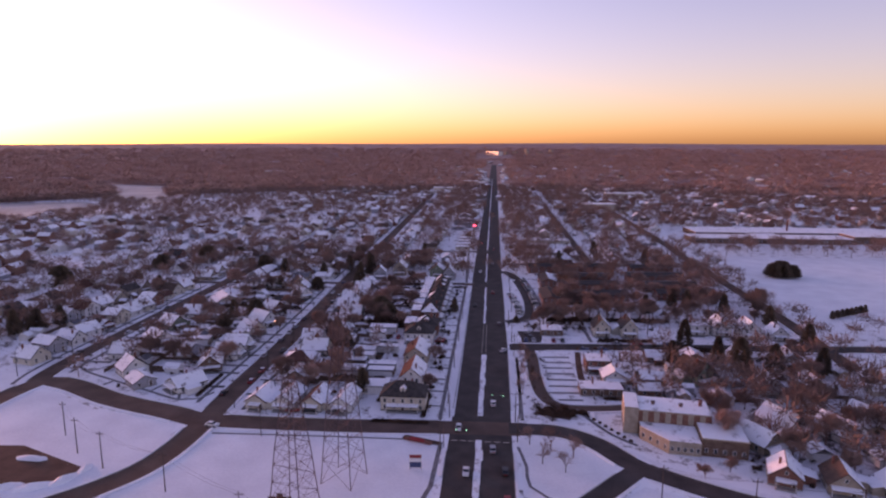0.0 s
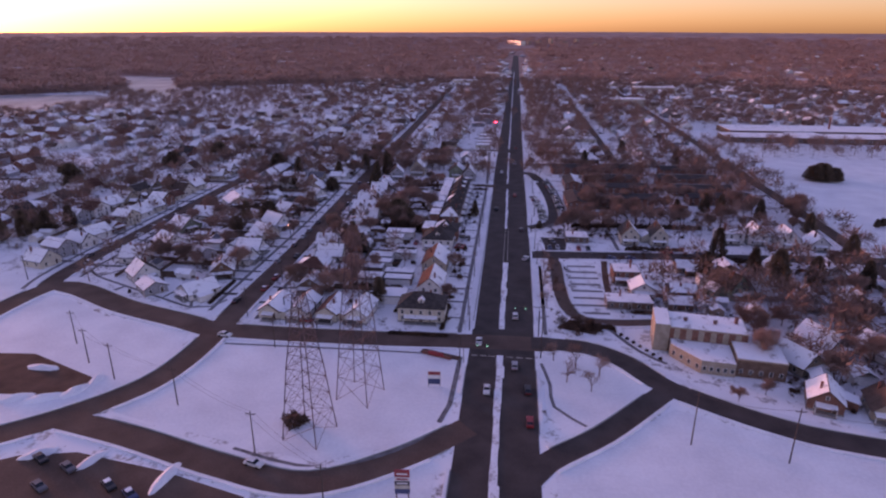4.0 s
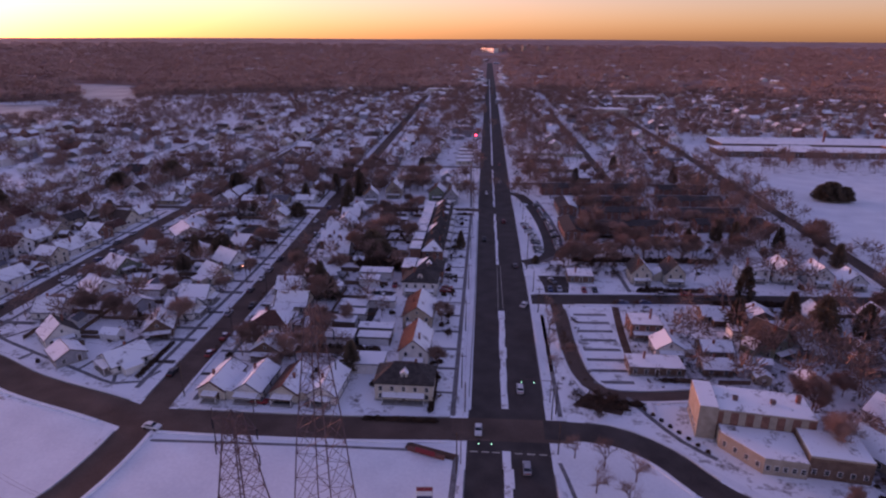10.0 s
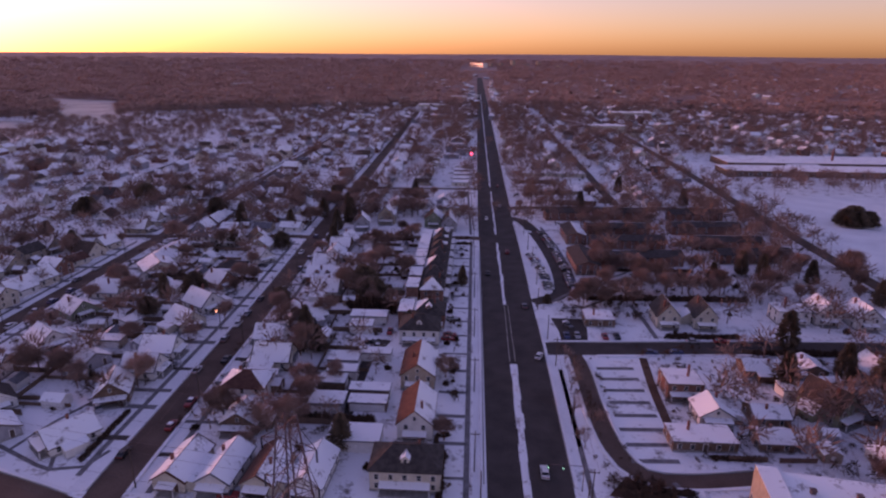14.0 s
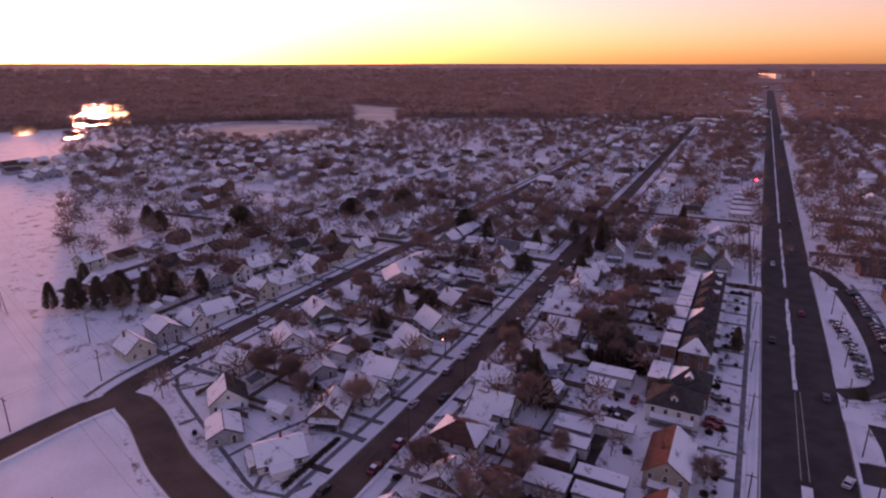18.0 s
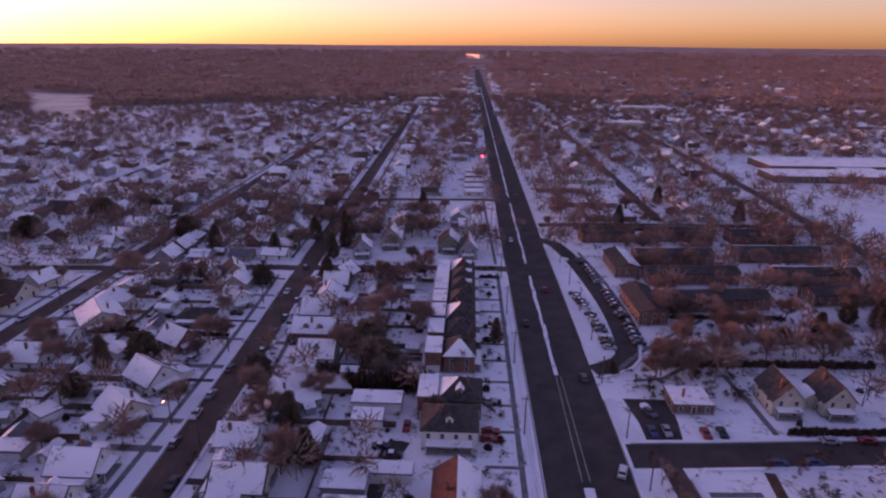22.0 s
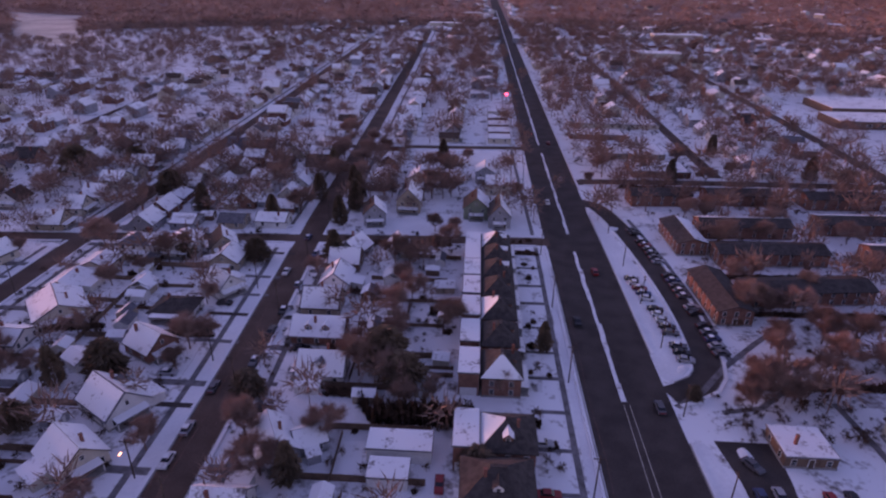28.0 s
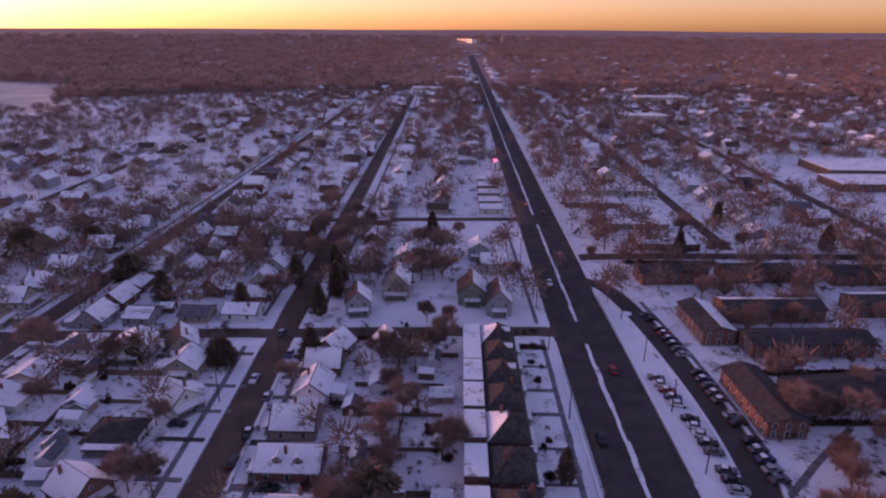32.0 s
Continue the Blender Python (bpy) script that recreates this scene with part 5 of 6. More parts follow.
for x0, x1, y, w in ((-1500, -950, 1250, 12), (-900, -760, 1700, 22), (-1700, -1300, 2000, 16), (-560, -300, 640, 8)):
    patch("snow_clearing", [(x0, y - w), (x1, y - w * 1.2), (x1, y + w), (x0, y + w * 1.3)], 0.3, SNOW, "white clearing in the far woods", "snow")

# main road: footpaths, crossings and lane paint
s = Shape()
strip(s, [(-4.3, -21), (-4.6, 60), (-5.0, 167)], 1.3, 0.03)
strip(s, [(-5.3, 178), (-8.5, 284)], 1.3, 0.03)
strip(s, [(-2.6, -36), (-3.2, -60), (-5, -68)], 1.3, 0.03)
strip(s, [(22.5, -20), (22.6, 40)], 1.2, 0.03)
strip(s, curve([(-74, -36.5), (-40, -35.5), (-8, -35)]), 0.9, 0.03)
strip(s, curve([(-4, -69), (-14, -80), (-30, -87), (-50, -83)]), 0.9, 0.03)
strip(s, curve([(20.5, -37), (22.5, -48), (23, -58), (31, -66)]), 0.9, 0.03)
strip(s, [(37.6, 104), (38.2, 130), (36.4, 160), (32, 196)], 1.5, 0.03)
strip(s, [(19.5, 87), (27, 93), (35, 102.5), (47, 114), (62, 127)], 1.5, 0.034)
strip(s, curve([(-87.5, -6), (-90, -12), (-97, -13.5), (-111, -7.5), (-130, 1), (-146, 8.5), (-152, 13), (-154.5, 22)]), 1.1, 0.034)
strip(s, [(-97, -13.5), (-99, -9)], 1.0, 0.036)
strip(s, [(-111, -7.5), (-108, 4), (-104, 14)], 1.0, 0.036)
strip(s, [(-130, 1), (-132, -4)], 1.3, 0.036)
strip(s, [(-121, -3), (-119, 2)], 1.0, 0.036)
strip(s, [(-146, 8.5), (-138, 20)], 1.0, 0.036)
structure("footpath", s, PAVING, "dark trodden footpath beside the main road", "footpath")
s = Shape()
strip(s, [(-1.4, -18), (-1.8, 60), (-2.6, 167)], 3.2, 0.016)
structure("road_verge", s, SNOW, "strip of snow between footpath and main road", "verge")
s = Shape()
for a, b in (((7.9, 44), (8.0, 87)), ((9.6, 44), (9.3, 87))):
    strip(s, [a, b], 0.16, 0.022)
for x in (1.3, 3.9, 6.4, 11.5, 14.3, 17.0):
    strip(s, [(x - .9, -34.5), (x + .9, -34.5)], 0.4, 0.024)
structure("road_marking", s, LINE, "worn pale lane and stop lines", "road marking")

structure("footpath", strip(Shape(), curve([(41, -9), (45, -18), (50, -27), (56, -33)]), 1.3, 0.03), PAVING, "dark path beside a row of clipped shrubs", "footpath")
structure("road_verge", strip(Shape(), curve([(36, -22.5), (42, -26.5), (49, -33.5), (60, -44), (70, -51.5), (92, -59.5), (130, -64.5)]), 2.0, 0.018), SNOW, "strip of ploughed snow along the curving street", "verge")
patch("planting_bed", [(26, -14), (31, -7.5), (40, -12.5), (38, -17.5)], 0.012, DIRT, "brown planting bed showing through the snow", "bed")
# smooth snow between kerb and footpath, cut by the driveways
for xc, w in ((-87.2, 3.9), (-75.0, 3.2)):
    y = -2.0
    while y < 300:
        ln = rng.uniform(8, 13)
        if not 157 < y + ln < 182:
            x = xc - 0.03 * max(0, min(y, 180) - 90) - 0.012 * max(0, y - 180)
            structure("street_verge", strip(Shape(), [(x, y), (x, y + ln)], w, 0.014), SNOW, "smooth strip of snow between street and footpath", "verge")
        y += ln + rng.uniform(2.0, 4.0)

# driveways from the side streets to the houses
for k in range(13):
    for x0, x1 in ((-76.5, rng.uniform(-70, -60)), (-84.5, rng.uniform(-106, -96))):
        y = -2 + 13.2 * k + rng.uniform(-5, 5)
        s = strip(Shape(), [(x0, y), (x1, y + rng.uniform(-.4, .4))], rng.uniform(1.3, 2.4), 0.036)
        structure("driveway", s, PAVING if k % 3 else ASPHALT, "dark driveway cleared through the snow", "driveway")
for k in range(11):
    for x0, x1 in ((-157, -143), (-165, -180)):
        y = 20 + 13.5 * k + rng.uniform(-5, 5)
        structure("driveway", strip(Shape(), [(x0, y), (x1, y)], rng.uniform(1.5, 2.6), 0.036), PAVING, "dark driveway cleared through the snow", "driveway")
for k in range(16):
    y = -10 + 11.6 * k + rng.uniform(-1.0, 1.0)
    structure("front_walk", strip(Shape(), [(-5, y), (-12.5, y)], rng.uniform(0.9, 1.6), 0.036), PAVING, "dark path from the footpath to a house", "path")
for k in range(8):
    y = -2 + 6.2 * k
    structure("garden_path", strip(Shape(), [(33.5, y), (44.5, y + .5)], 1.5, 0.03), PAVING, "dark path between snowy garden plots", "path")
structure("back_lane", strip(Shape(), curve([(-36.5, 8), (-36, 40), (-32, 56)]), 5.0, 0.02), ASPHALT, "dark back lane between garages", "lane")
structure("garden_path", strip(Shape(), [(55, 91), (56.5, 77), (57, 63)], 1.6, 0.03), PAVING, "dark path beside the twin houses", "path")
structure("garden_path", strip(Shape(), [(29, 86), (38, 88), (48, 96.5), (62, 97.5)], 1.4, 0.03), PAVING, "dark path round the snowy yard", "path")
structure("snowy_lane", strip(Shape(), curve([(101, 209), (99, 180), (97.5, 148), (101, 137), (104, 112)]), 6.0, 0.02), SNOW, "wide lane under smooth snow between apartment blocks", "lane")
structure("back_lane", strip(Shape(), curve([(46, 2), (47, 28), (49, 49)]), 2.4, 0.02), DIRT, "narrow dark back lane", "lane")


# ---------------------------------------------------------------- fences and hedges
def fence(x0, y0, x1, y1, h=1.5, material=None, label="dark board fence between snowy gardens"):
    a, b = Vector((x0, y0)), Vector((x1, y1))
    ln = (b - a).length
    th = thing("fence", label, "fence", pose(x0, y0, 0, 0, 0, math.degrees(math.atan2(y1 - y0, x1 - x0))), "garden fences")
    mt = material or WALLS["brown"]
    n = max(2, int(ln / 6))
    for i in range(n):
        u, w = ln * i / n, ln / n
        part("panel", Shape().box(u + .06, u + w - .06, -.03, .03, .08, h), mt, th)
        part("post", Shape().box(u - .06, u + .06, -.06, .06, 0, h + .1), mt, th)


HEDGES = []
for i in range(4):
    HEDGES.append(bush(120 + i, 1.0, 1.0, 420, 0.34).mesh("foliage", HEDGE))


def hedge(x0, y0, x1, y1, h=1.5, w=0.9, label="dark clipped hedge poking out of the snow"):
    ln = math.hypot(x1 - x0, y1 - y0)
    th = thing("hedge", label, "hedge", pose(x0, y0, 0, 0, 0, math.degrees(math.atan2(y1 - y0, x1 - x0))), "hedges")
    n = max(1, int(ln / 2.2))
    for i in range(n):
        part("foliage", HEDGES[rng.randrange(4)], None, th, m=pose((i + .5) * ln / n, 0, 0, 0, 0, rng.choice((0, 180))) @ Matrix.Diagonal((ln / n * .75, w, h * rng.uniform(.85, 1.15), 1)))


def shrub(x, y, r, h):
    th = thing("shrub", "rounded dark shrub in the snow", "shrub", pose(x, y, 0, 0, 0, rng.uniform(0, 360)), "shrubs")
    part("foliage", HEDGES[rng.randrange(4)], None, th, m=Matrix.Diagonal((r, r, h, 1)))


for x0, y0, x1, y1, h in ((-50, 84, -46, 77, 3.0), (-58, 85.5, -50, 85.5, 2.2), (-12, 162, -5, 162, 1.2), (-28, 9.5, -48, 9.5, 2.2), (-44, 20, -28, 20, 1.6),
                          (-26, -24, -8, -24, 1.0), (-10, -20, -10, -2, 0.9), (-112, 106, -92, 106, 1.6), (-122, 108, -142, 104, 2.0), (-92, -10, -92, 10, 1.0), (-106, 24, -120, 30, 2.0),
                          (40, 95, 100, 97, 2.4), (60, 63.5, 84, 64.5, 2.0), (84, 53, 110, 54, 2.2), (38, -12.5, 44, -13, 1.6), (34, -13.5, 40, -15, 1.5), (52, 0, 64, 0, 1.2),
                          (50, 150, 92, 152, 1.6), (52, 128, 90, 129, 1.6), (36, 232, 80, 232, 2.0), (-60, 165, -34, 166.5, 1.6)):
    hedge(x0, y0, x1, y1, h)
hedge(-46, 78, -25, 79, 5.6, 2.8, "tall dark evergreen hedge behind the long garage")
for k in range(11):          # boards between neighbouring lots
    y = 8 + 13.2 * k + rng.uniform(-1, 1)
    fence(-57 + rng.uniform(-2, 2), y, -33.5, y + rng.uniform(-.4, .4), rng.choice((1.2, 1.5, 1.8)))
    fence(-106 + rng.uniform(-2, 2), y + 3, -124, y + 3 + rng.uniform(-.4, .4), rng.choice((1.2, 1.5, 1.8)))
    fence(-125, y + 6, -140 + rng.uniform(-2, 2), y + 6 + rng.uniform(-.4, .4), rng.choice((1.2, 1.5, 1.8)))
for x, y0, y1 in ((-47, 82, 160), (-124.6, 14, 84), (-124.6, 92, 156), (-49, 14, 58), (-196, 40, 150)):
    fence(x, y0, x + rng.uniform(-1, 1), y1, 1.5, label="long dark board fence behind the back gardens")
for k in range(16):
    y = rng.uniform(-4, 160)
    x = rng.choice((-50, -44, -30, -106, -118, -130, -186))
    fence(x, y, x - rng.uniform(8, 17), y + rng.uniform(-.6, .6), rng.choice((1.1, 1.5, 1.8)))
for k in range(10):
    y = rng.uniform(0, 150)
    x = rng.choice((-52, -46, -125, -140)) + rng.uniform(-3, 3)
    fence(x, y, x + rng.uniform(-.5, .5), y + rng.uniform(8, 16), 1.4)
for k in range(14):
    y = rng.uniform(-2, 56)
    x = rng.uniform(52, 130)
    fence(x, y, x + rng.uniform(8, 14), y + rng.uniform(-.5, .5), 1.4)
for k in range(110):
    shrub(rng.choice((rng.uniform(-72, -24), rng.uniform(-150, -94), rng.uniform(50, 140), rng.uniform(-12, -7))), rng.uniform(-12, 175), rng.uniform(.6, 1.5), rng.uniform(.7, 1.8))
for i in range(26):
    shrub(rng.uniform(84, 140), rng.uniform(-58, -40) + 4, rng.uniform(.6, 1.3), rng.uniform(.7, 1.5))
for i in range(8):
    shrub(44.2 + 1.5 * i, -14.5 - 2.3 * i, .6, .8)


# ---------------------------------------------------------------- cars
PAINT = {n: mat(n + "_car_paint", c, tuple(min(1, k * 1.25 + .01) for k in c), 0.3, 2.0, 9.0, 0.0, spec=0.5) for n, c in
         {"white": (.6, .6, .6), "silver": (.3, .31, .33), "black": (.012, .012, .014), "red": (.28, .02, .02), "blue": (.03, .05, .12), "grey": (.09, .09, .1)}.items()}
RUBBER = mat("tyre_rubber", (.012, .012, .012), (.03, .03, .03), 0.9, 4.0, 20.0, 0.0)
LAMP_RED = mat("tail_lamp", (.25, .01, .01), (.4, .02, .02), 0.3, 4.0, 9.0, 0.0)
CAR_KIT = {}


def car_kit(colour):
    if colour in CAR_KIT:
        return CAR_KIT[colour]
    p = PAINT[colour]
    prof = [(-2.2, .35), (-2.25, .75), (-1.9, .95), (-.9, .98), (1.25, 1.0), (2.1, .92), (2.2, .6), (2.15, .35)]
    v = [(-.86, y, z) for y, z in prof] + [(.86, y, z) for y, z in prof]
    n = len(prof)
    body = Shape().add(v, [tuple(range(n)), tuple(range(2 * n - 1, n - 1, -1))] + [(i, i + n, (i + 1) % n + n, (i + 1) % n) for i in range(n)])
    cab = [(-.78, -.95, .97), (.78, -.95, .97), (.78, 1.6, .97), (-.78, 1.6, .97), (-.62, -.25, 1.43), (.62, -.25, 1.43), (.62, 1.1, 1.43), (-.62, 1.1, 1.43)]
    glass = Shape().add(cab, [(3, 2, 1, 0), (4, 5, 6, 7), (0, 1, 5, 4), (1, 2, 6, 5), (2, 3, 7, 6), (3, 0, 4, 7)])
    roof = Shape().slab([(-.66, -.3, 1.48), (.66, -.3, 1.48), (.66, 1.15, 1.48), (-.66, 1.15, 1.48)], .07)
    wheel = Shape().tube((-.11, 0, 0), (.11, 0, 0), .33, .33, 10)
    snow = Shape().slab([(-.6, -.2, 1.56), (.6, -.2, 1.56), (.6, 1.0, 1.56), (-.6, 1.0, 1.56)], .078)
    lamp = Shape().box(-.8, .8, 2.12, 2.23, .68, .82)
    CAR_KIT[colour] = [body.mesh("body", p), glass.mesh("greenhouse", GLASS), roof.mesh("roof", p), wheel.mesh("wheel", RUBBER), snow.mesh("roof_snow", SNOW_ROOF), lamp.mesh("tail_light_bar", LAMP_RED)]
    return CAR_KIT[colour]


def car(x, y, rot, colour, snowy=False):
    """A saloon; its front looks along its own -y."""
    b, g, r, w, sn, lp = car_kit(colour)
    th = thing("car", "%s car %s" % (colour, "parked with snow on its roof" if snowy else "on the cleared dark asphalt"), "car", pose(x, y, 0.02, 0, 0, rot), "cars")
    part("body", b, None, th)
    part("greenhouse", g, None, th)
    part("roof", r, None, th)
    part("tail_light_bar", lp, None, th)
    for u, v in ((-.8, -1.35), (.8, -1.35), (-.8, 1.35), (.8, 1.35)):
        part("wheel", w, None, th, m=pose(u, v, .33))
    if snowy:
        part("roof_snow", sn, None, th)


COLS = ("white", "silver", "black", "red", "blue", "grey", "black", "grey")
for x, y, rot, c in ((5.8, -53, 0, "white"), (2.2, -27, 0, "white"), (13, -40, 180, "silver"), (16.5, -52, 180, "black"), (16.8, -66, 180, "red"), (13, -8, 180, "white"), (17, 47, 160, "white"), (15.5, 86, 180, "grey"),
                     (12, 150, 180, "red"), (3, 210, 0, "white"), (12, 300, 180, "red"), (-43, -88, 75, "white"), (-76, -32, 80, "white"), (2.4, 120, 0, "black"), (11.5, 240, 180, "silver")):
    car(x, y, rot, c)
for k in range(15):
    if k not in (3, 9):
        car(26.4 - .02 * k * k, 104.5 + 3.0 * k, 78, COLS[rng.randrange(8)], rng.random() < .5)
for k in range(26):
    if rng.random() < .8:
        car(36.2 - .009 * k * k, 108 + 3.2 * k, 100, COLS[rng.randrange(8)], rng.random() < .35)
for k in range(16):
    car(rng.choice((-77.6, -83.4)), -6 + 11.5 * k + rng.uniform(-3, 3), rng.choice((0, 180)), COLS[rng.randrange(8)], rng.random() < .6)
for k in range(9):
    car(rng.choice((-158.6, -163.6)), 18 + 12 * k + rng.uniform(-3, 3), rng.choice((0, 180)), COLS[rng.randrange(8)], True)
for x, y, rot in ((-36, 18, 0), (-33.5, 18.5, 0), (-35, 47, 90), (-33, 50, 90), (-36, 53, 90), (-38, 44, 90), (-31, 61, 0), (-11, 60, 90), (-11.5, 57, 90), (-11, 73, 90), (-12, 8, 90), (-66, 31, 90), (-70, 79, 90), (-68, 102, 90), (-96, 90, 90), (-95, 122, 90),
                  (27.5, 62, 0), (31, 62.5, 0), (40, 62, 0), (44, 62.5, 0), (29, 70, 30), (52, 51.8, 90), (60, 52.4, 90), (68, 60.6, 90), (77, 61.2, 90), (90, 62, 90), (-90, -92, 60), (-82, -94, 60), (-70, -98, 55), (-64, -100, 55), (-84, -100, 60), (-40, -19.5, 90), (-48, -19, 90), (-54, -19.5, 90), (-100, 10, 40), (-93, 34, 90)):
    car(x, y, rot, COLS[rng.randrange(8)], rng.random() < .4)


# ---------------------------------------------------------------- pylons, poles and wires
def pylon(x, y, rot, height=50.0, base=9.0):
    th = thing("pylon", "tall steel lattice pylon standing in the snowfield", "pylon", pose(x, y, 0, 0, 0, rot), "pylons")

    def half(z):
        k = z / height
        return base / 2 * (1 - k) ** 1.15 + 0.75 * min(1, k * 2.2)

    lev = [0, 7, 13, 18.5, 23.5, 28, 32, 35.5, 39, 42.5, 46, height]
    lev = [z * height / 50.0 for z in lev]
    if x < -100:
        lev = lev[::2] + lev[-1:]
    for sx, sy in ((-1, -1), (1, -1), (1, 1), (-1, 1)):
        s = Shape()
        s.pipe([(sx * half(z), sy * half(z), z) for z in lev], .125, 4)
        part("leg", s, STEEL, th)
    for sd, (ax, ay) in enumerate((((-1, -1), (1, -1)), ((1, -1), (1, 1)), ((1, 1), (-1, 1)), ((-1, 1), (-1, -1)))):
        for a, b in zip(lev, lev[1:]):
            s = Shape()
            ha, hb = half(a), half(b)
            s.tube((ax[0] * ha, ax[1] * ha, a), (ay[0] * hb, ay[1] * hb, b), .06, .06, 3)
            s.tube((ay[0] * ha, ay[1] * ha, a), (ax[0] * hb, ax[1] * hb, b), .06, .06, 3)
            s.tube((ax[0] * hb, ax[1] * hb, b), (ay[0] * hb, ay[1] * hb, b), .05, .05, 3)
            part("bracing", s, STEEL, th)
    for z in (38, 44):
        z *= height / 50.0
        s = Shape()
        for sd in (-1, 1):
            tip = (sd * 4.0, 0, z)
            for u in (-1, 1):
                s.tube((sd * half(z), u * half(z), z - .3), tip, .07, .06, 3)
                s.tube((sd * half(z), u * half(z), z + 1.6), tip, .06, .06, 3)
        arm = part("cross_arm", s, STEEL, th)
        for sd in (-1, 1):
            part("insulator", Shape().tube((sd * 4.0, 0, z), (sd * 4.0, 0, z - 1.8), .12, .12, 6), GLASS, arm)


PYL = ((-34.4, -75.8, -15), (-26.6, -58.6, -16), (-250, 14, -16), (-474, 92, -16), (-700, 165, -16), (-236, -22, -16))
for k, (x, y, r) in enumerate(PYL):
    pylon(x, y, r, 39.0 if k == 0 else 48.0)


def wire(a, b, sag, radius=0.022):
    s = Shape()
    pts = [Vector(a).lerp(Vector(b), i / 12) - Vector((0, 0, sag * 4 * (i / 12) * (1 - i / 12))) for i in range(13)]
    s.pipe(pts, radius)
    tagged(new("wire", s.mesh("wire", STEEL)), "thin dark overhead wire", "wire", "overhead wires")


for (x0, y0, _), (x1, y1, _) in ((PYL[1], PYL[2]), (PYL[2], PYL[3])):
    for z in (32, 38, 44):
        for sd in (-1, 1):
            wire((x0 + sd * 1.6, y0 + sd * 5.7, z), (x1 + sd * 1.6, y1 + sd * 5.7, z), 9)


def utility_pole(x, y, h=10.5, lamp=0, rot=0):
    th = thing("utility_pole", "weathered wooden utility pole" + (" with a glowing street lamp" if lamp else ""), "utility pole", pose(x, y, 0, 0, 0, rot), "utility poles")
    part("pole", Shape().tube((0, 0, 0), (0, 0, h), .17, .11, 8), WOOD_POLE, th)
    part("crossarm", Shape().box(-1.1, 1.1, -.06, .06, h - .9, h - .75), WOOD_POLE, th)
    for u in (-1, 1):
        part("insulator", Shape().tube((u, 0, h - .75 if u else h), (u, 0, h - .5 if u else h + .22), .06, .05, 6), GLASS, th)
    if lamp:
        part("lamp_arm", Shape().tube((0, 0, h - 2.2), (0, -1.8, h - 1.7), .04, .04, 5), STEEL, th)
        part("lamp_head", Shape().box(-.16, .16, -2.4, -1.7, h - 1.78, h - 1.6), LAMP_GLOW, th)


LAMP_GLOW = bpy.data.materials.new("sodium_lamp_glow")
LAMP_GLOW.use_nodes = True
LAMP_GLOW.node_tree.nodes["Principled BSDF"].inputs["Emission Color"].default_value = (1.0, 0.5, 0.18, 1)
LAMP_GLOW.node_tree.nodes["Principled BSDF"].inputs["Emission Strength"].default_value = 2.0


def pole_line(pts, h=10.5, lamps=(), rot=0):
    for k, (x, y) in enumerate(pts):
        utility_pole(x, y, h, 1 if k in lamps else 0, rot)
    for (x0, y0), (x1, y1) in zip(pts, pts[1:]):
        for u in (-1, 1):
            c, sn = math.cos(radians(rot)), math.sin(radians(rot))
            wire((x0 + u * c, y0 + u * sn, h - .5), (x1 + u * c, y1 + u * sn, h - .5), 1.1)


pole_line([(-74.8 - .9 * k, -18 + 34 * k) for k in range(7)])
pole_line([(-87.6, 59), (-87.8, 96), (-89, 132)], 9.5, (0,))
pole_line([(-155.5, 14 + 36 * k) for k in range(6)])
pole_line([(-2.3, -42), (-2.6, -8), (-2.8, 26), (-3.0, 60), (-3.2, 94), (-3.5, 128), (-3.8, 162), (-4.6, 196), (-5.6, 232)], 10.5)
pole_line([(-118, -42), (-107, -52), (-94.5, -59.2), (-71.2, -68.6), (-44.5, -84), (-24, -99)], 11)
pole_line([(-166, -25), (-170, 2), (-196, 16)], 10)
pole_line([(53.3, -69.4), (73, -73.5), (95, -76)], 14)
pole_line([(21.5, -18), (22, 12), (21.5, 42)], 9.5)
pole_line([(-58, -37), (-50, -33)], 10)
for y in (110, 132, 156, 182):
    utility_pole(22, y, 9, 0, 90)
for x, y in ((20.2, -20.5), (20.4, -34), (-1.3, -19), (21, 60), (20, 84)):
    utility_pole(x, y, 8.5, 0, 90)


# ---------------------------------------------------------------- signs and signals
def sign_pylon(x, y):
    th = thing("pylon_sign", "tall roadside sign with red head and lettered panels", "sign", pose(x, y, 0, 0, 0, 4))
    for u in (-1.2, 1.2):
        part("post", Shape().box(u - .12, u + .12, -.12, .12, 0, 7.6), STEEL, th)
    red, white, blue = PAINT["red"], TRIM, PAINT["blue"]
    for z0, z1, m in ((6.3, 7.8, red), (5.3, 6.2, white), (4.3, 5.2, PAINT["black"]), (3.4, 4.2, LINE), (2.2, 3.3, blue)):
        part("panel", Shape().box(-1.5, 1.5, -.2, .2, z0, z1), m, th)
    for z, m in ((7.0, white), (5.75, red), (4.75, white)):
        part("lettering_bar", Shape().box(-1.1, 1.1, -.24, -.2, z - .18, z + .18), m, th)


sign_pylon(-9.0, -95.0)
th = thing("banner_sign", "free-standing white and blue sign with a red heading", "sign", pose(-8.2, -52.0, 0, 0, 0, 4))
for u in (-1.5, 1.5):
    part("post", Shape().box(u - .1, u + .1, -.1, .1, 0, 1.2), STEEL, th)
part("board", Shape().box(-1.7, 1.7, -.12, .12, .5, 4.4), TRIM, th)
part("heading", Shape().box(-1.6, 1.6, -.16, -.12, 3.4, 4.3), PAINT["red"], th)
part("picture_panel", Shape().box(-1.6, 1.6, -.16, -.12, .6, 2.2), PAINT["blue"], th)
th = thing("entrance_wall", "low curved brick wall with a red sign board at the corner", "sign wall", pose(-9.5, -36.5, 0, 0, 0, -18))
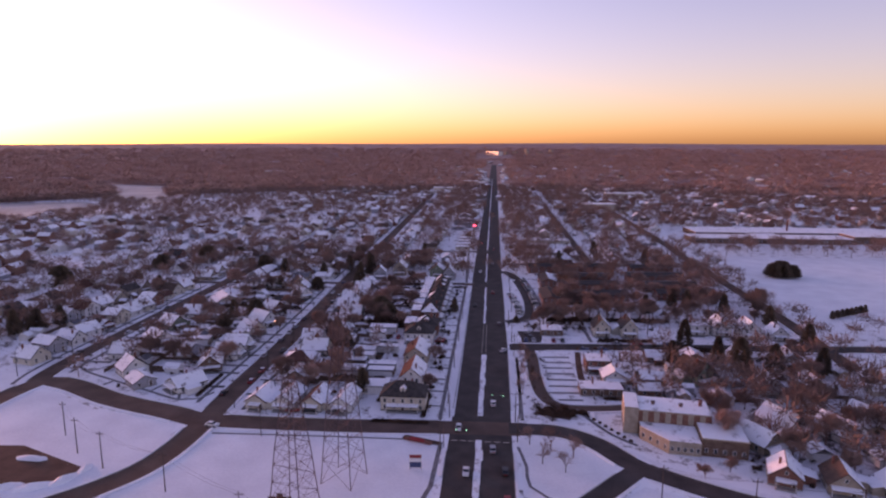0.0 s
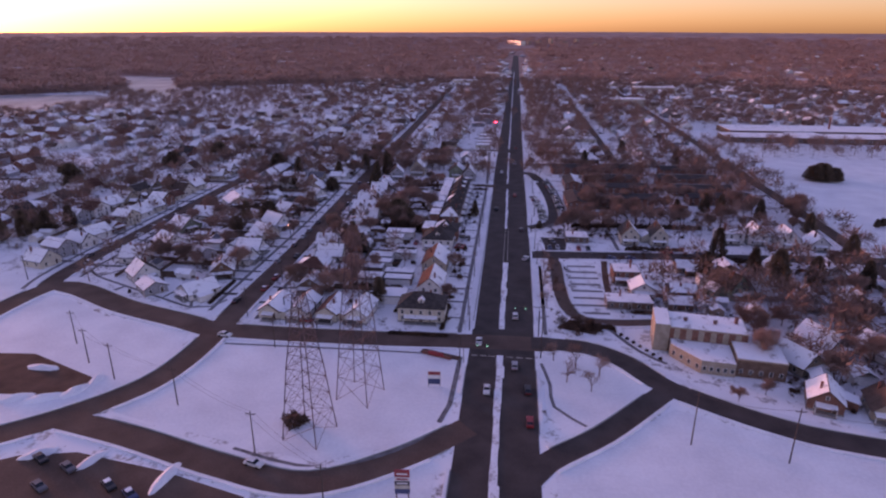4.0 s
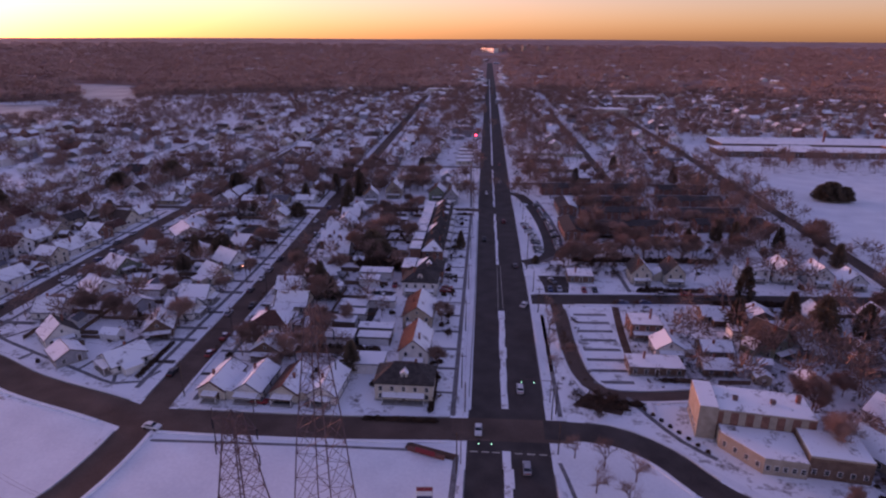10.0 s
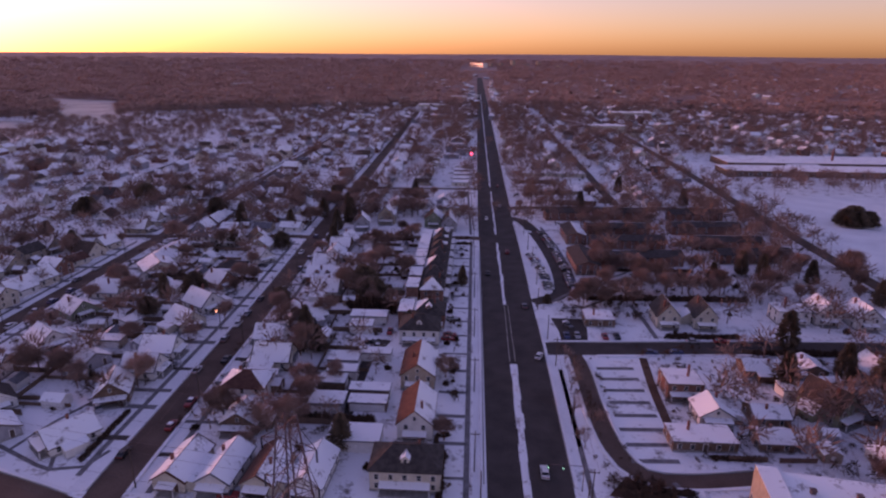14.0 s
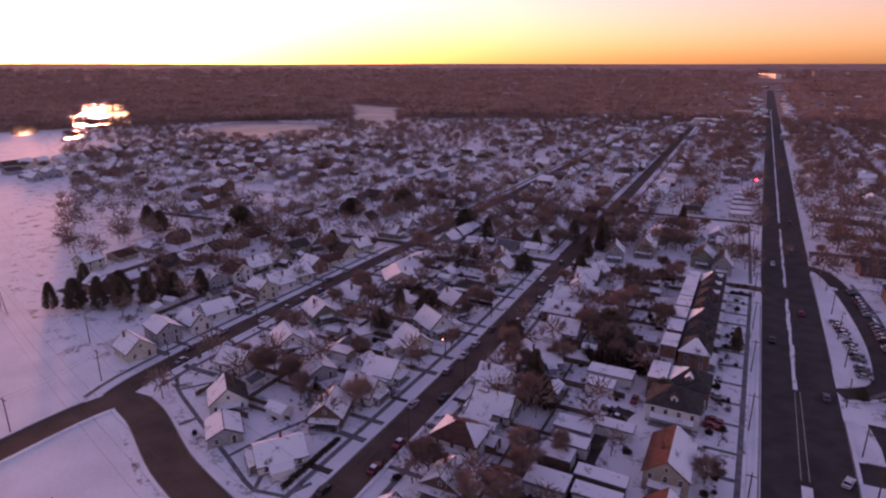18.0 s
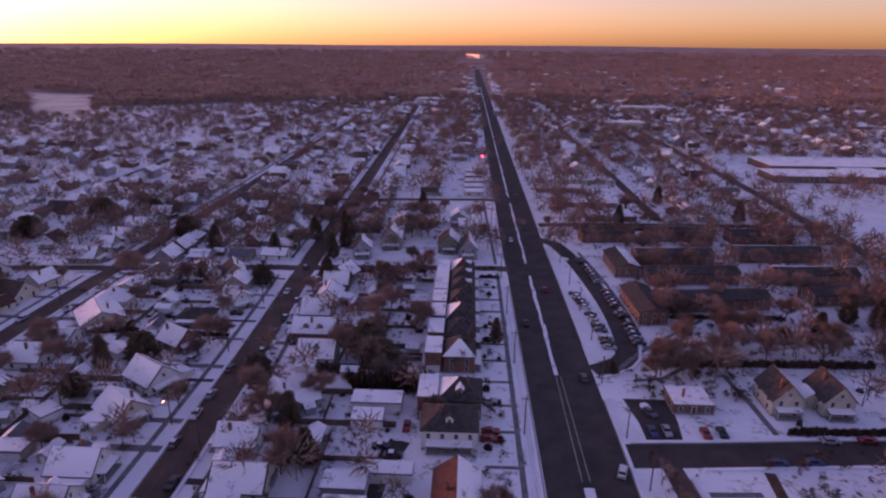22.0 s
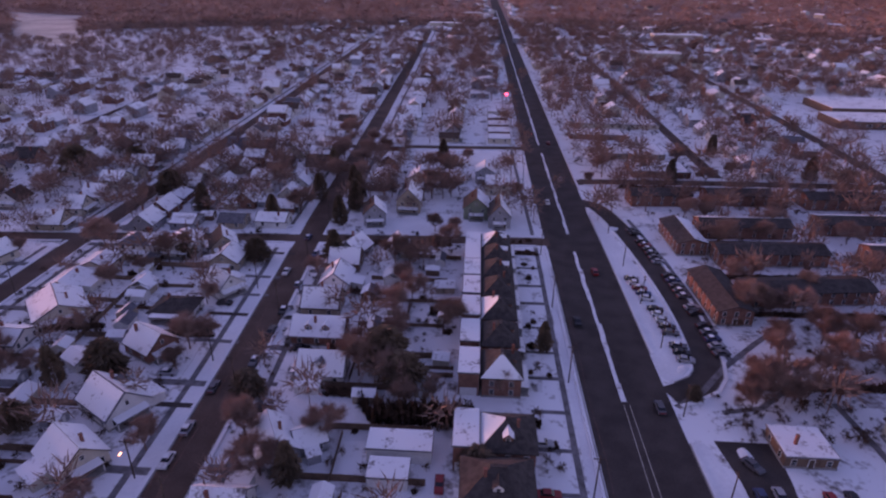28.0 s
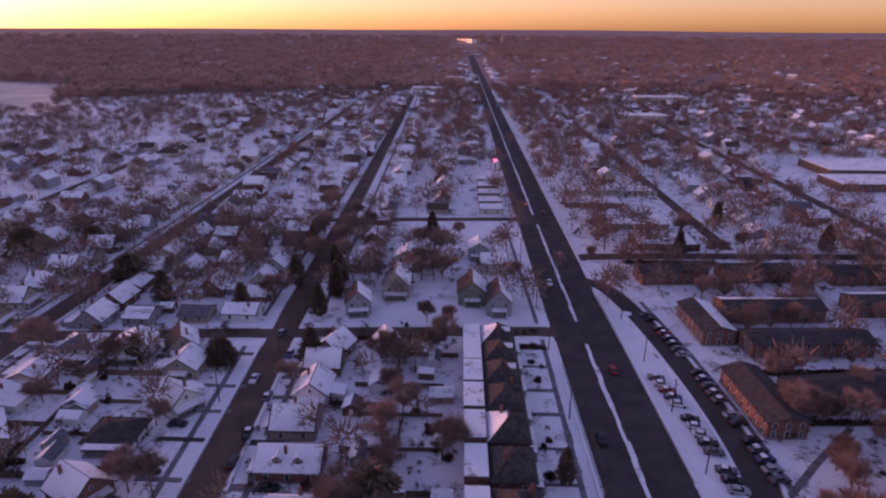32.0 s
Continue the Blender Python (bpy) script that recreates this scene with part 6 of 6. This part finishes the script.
part("wall", Shape().box(-4.5, 4.5, -.35, .35, 0, 0.9), CHIMNEY, th)
part("sign_board", Shape().box(-2.4, 2.4, -.5, -.36, .5, 1.7), PAINT["red"], th)
part("planting_bed", Shape().box(-5.5, 6.5, .4, 2.6, 0, .12), DIRT, th)
th = thing("scrub_heap", "tangled brown brush growing under a pylon", "bush", pose(-39.5, -72.5, 0))
part("foliage", HEDGES[0], None, th, m=Matrix.Diagonal((3.2, 2.6, 3.2, 1)))
GREEN_LAMP = bpy.data.materials.new("signal_green")
GREEN_LAMP.use_nodes = True
GREEN_LAMP.node_tree.nodes["Principled BSDF"].inputs["Emission Color"].default_value = (0.1, 1.0, 0.5, 1)
GREEN_LAMP.node_tree.nodes["Principled BSDF"].inputs["Emission Strength"].default_value = 1.2
RED_LAMP = bpy.data.materials.new("signal_red")
RED_LAMP.use_nodes = True
RED_LAMP.node_tree.nodes["Principled BSDF"].inputs["Emission Color"].default_value = (1.0, 0.05, 0.08, 1)
RED_LAMP.node_tree.nodes["Principled BSDF"].inputs["Emission Strength"].default_value = 3.0


def signal(x, y, reach, lit):
    th = thing("traffic_signal", "traffic signal on a mast arm over the road", "traffic signal", pose(x, y, 0), "signals")
    part("mast", Shape().tube((0, 0, 0), (0, 0, 6.6), .12, .09, 8), STEEL, th)
    part("arm", Shape().tube((0, 0, 6.3), (reach, 0, 6.5), .08, .05, 6), STEEL, th)
    for k in (.55, .95):
        hd = part("signal_head", Shape().box(reach * k - .18, reach * k + .18, -.15, .15, 5.5, 6.6), PAINT["black"], th)
        part("lens", Shape().tube((reach * k, -.22, 5.75), (reach * k, -.14, 5.75), .13, .13, 8), lit, hd)


signal(20.5, -13, -8, GREEN_LAMP)
signal(-1.5, -39, 7, GREEN_LAMP)
signal(-5, 299, 8, RED_LAMP)
th = thing("shop_sign", "glowing red shop sign on a pole by the main road", "sign", pose(-7.5, 392, 0))
part("pole", Shape().tube((0, 0, 0), (0, 0, 8), .15, .15, 8), STEEL, th)
part("lit_panel", Shape().box(-1.0, 1.0, -.25, .25, 7.4, 9.0), RED_LAMP, th)


# ---------------------------------------------------------------- snow heaps left by the plough
def snow_pile(x, y, rx, ry, h, seed):
    rnd = random.Random(seed)
    s = Shape()
    n, rows = 14, 5
    v = []
    for j in range(rows):
        k = j / rows
        for i in range(n):
            a = 6.2832 * i / n
            w = (1 - k ** 1.6) * rnd.uniform(.85, 1.12)
            v.append((math.cos(a) * rx * w, math.sin(a) * ry * w, h * k * rnd.uniform(.85, 1.1)))
    v.append((0, 0, h))
    f = [(j * n + i, j * n + (i + 1) % n, (j + 1) * n + (i + 1) % n, (j + 1) * n + i) for j in range(rows - 1) for i in range(n)]
    f += [((rows - 1) * n + i, (rows - 1) * n + (i + 1) % n, rows * n) for i in range(n)]
    ob = new("snow_heap", s.add(v, f).mesh("snow_heap", SNOW))
    ob.matrix_basis = pose(x, y, 0, 0, 0, rnd.uniform(0, 180))
    tagged(ob, "rough heap of ploughed snow at the edge of the lot", "snow heap", "snow heaps")


for k, (x, y, a, b, h) in enumerate(((-101, -66, 4, 2, 1.5), (-107, -70, 5, 2, 1.4), (-114, -70.5, 4, 1.8, 1.2), (-118, -56, 5, 1.6, 1.0), (-99, -60, 3, 1.4, 1.2), (-92, -90, 4, 1.8, 1.2), (-79, -90.5, 4, 1.4, 1.0),
                                     (-60, -94, 5, 1.5, 1.1), (25, 101, 2.4, 1.4, .9), (24, 186, 3, 1.4, 1.0), (39.5, 198, 3, 1.5, 1.0), (-32, 57, 2, 1.2, .8), (29, 73, 2.4, 1.3, .9), (46, -14, 3, 1.4, .9))):
    snow_pile(x, y, a, b, h, 300 + k)
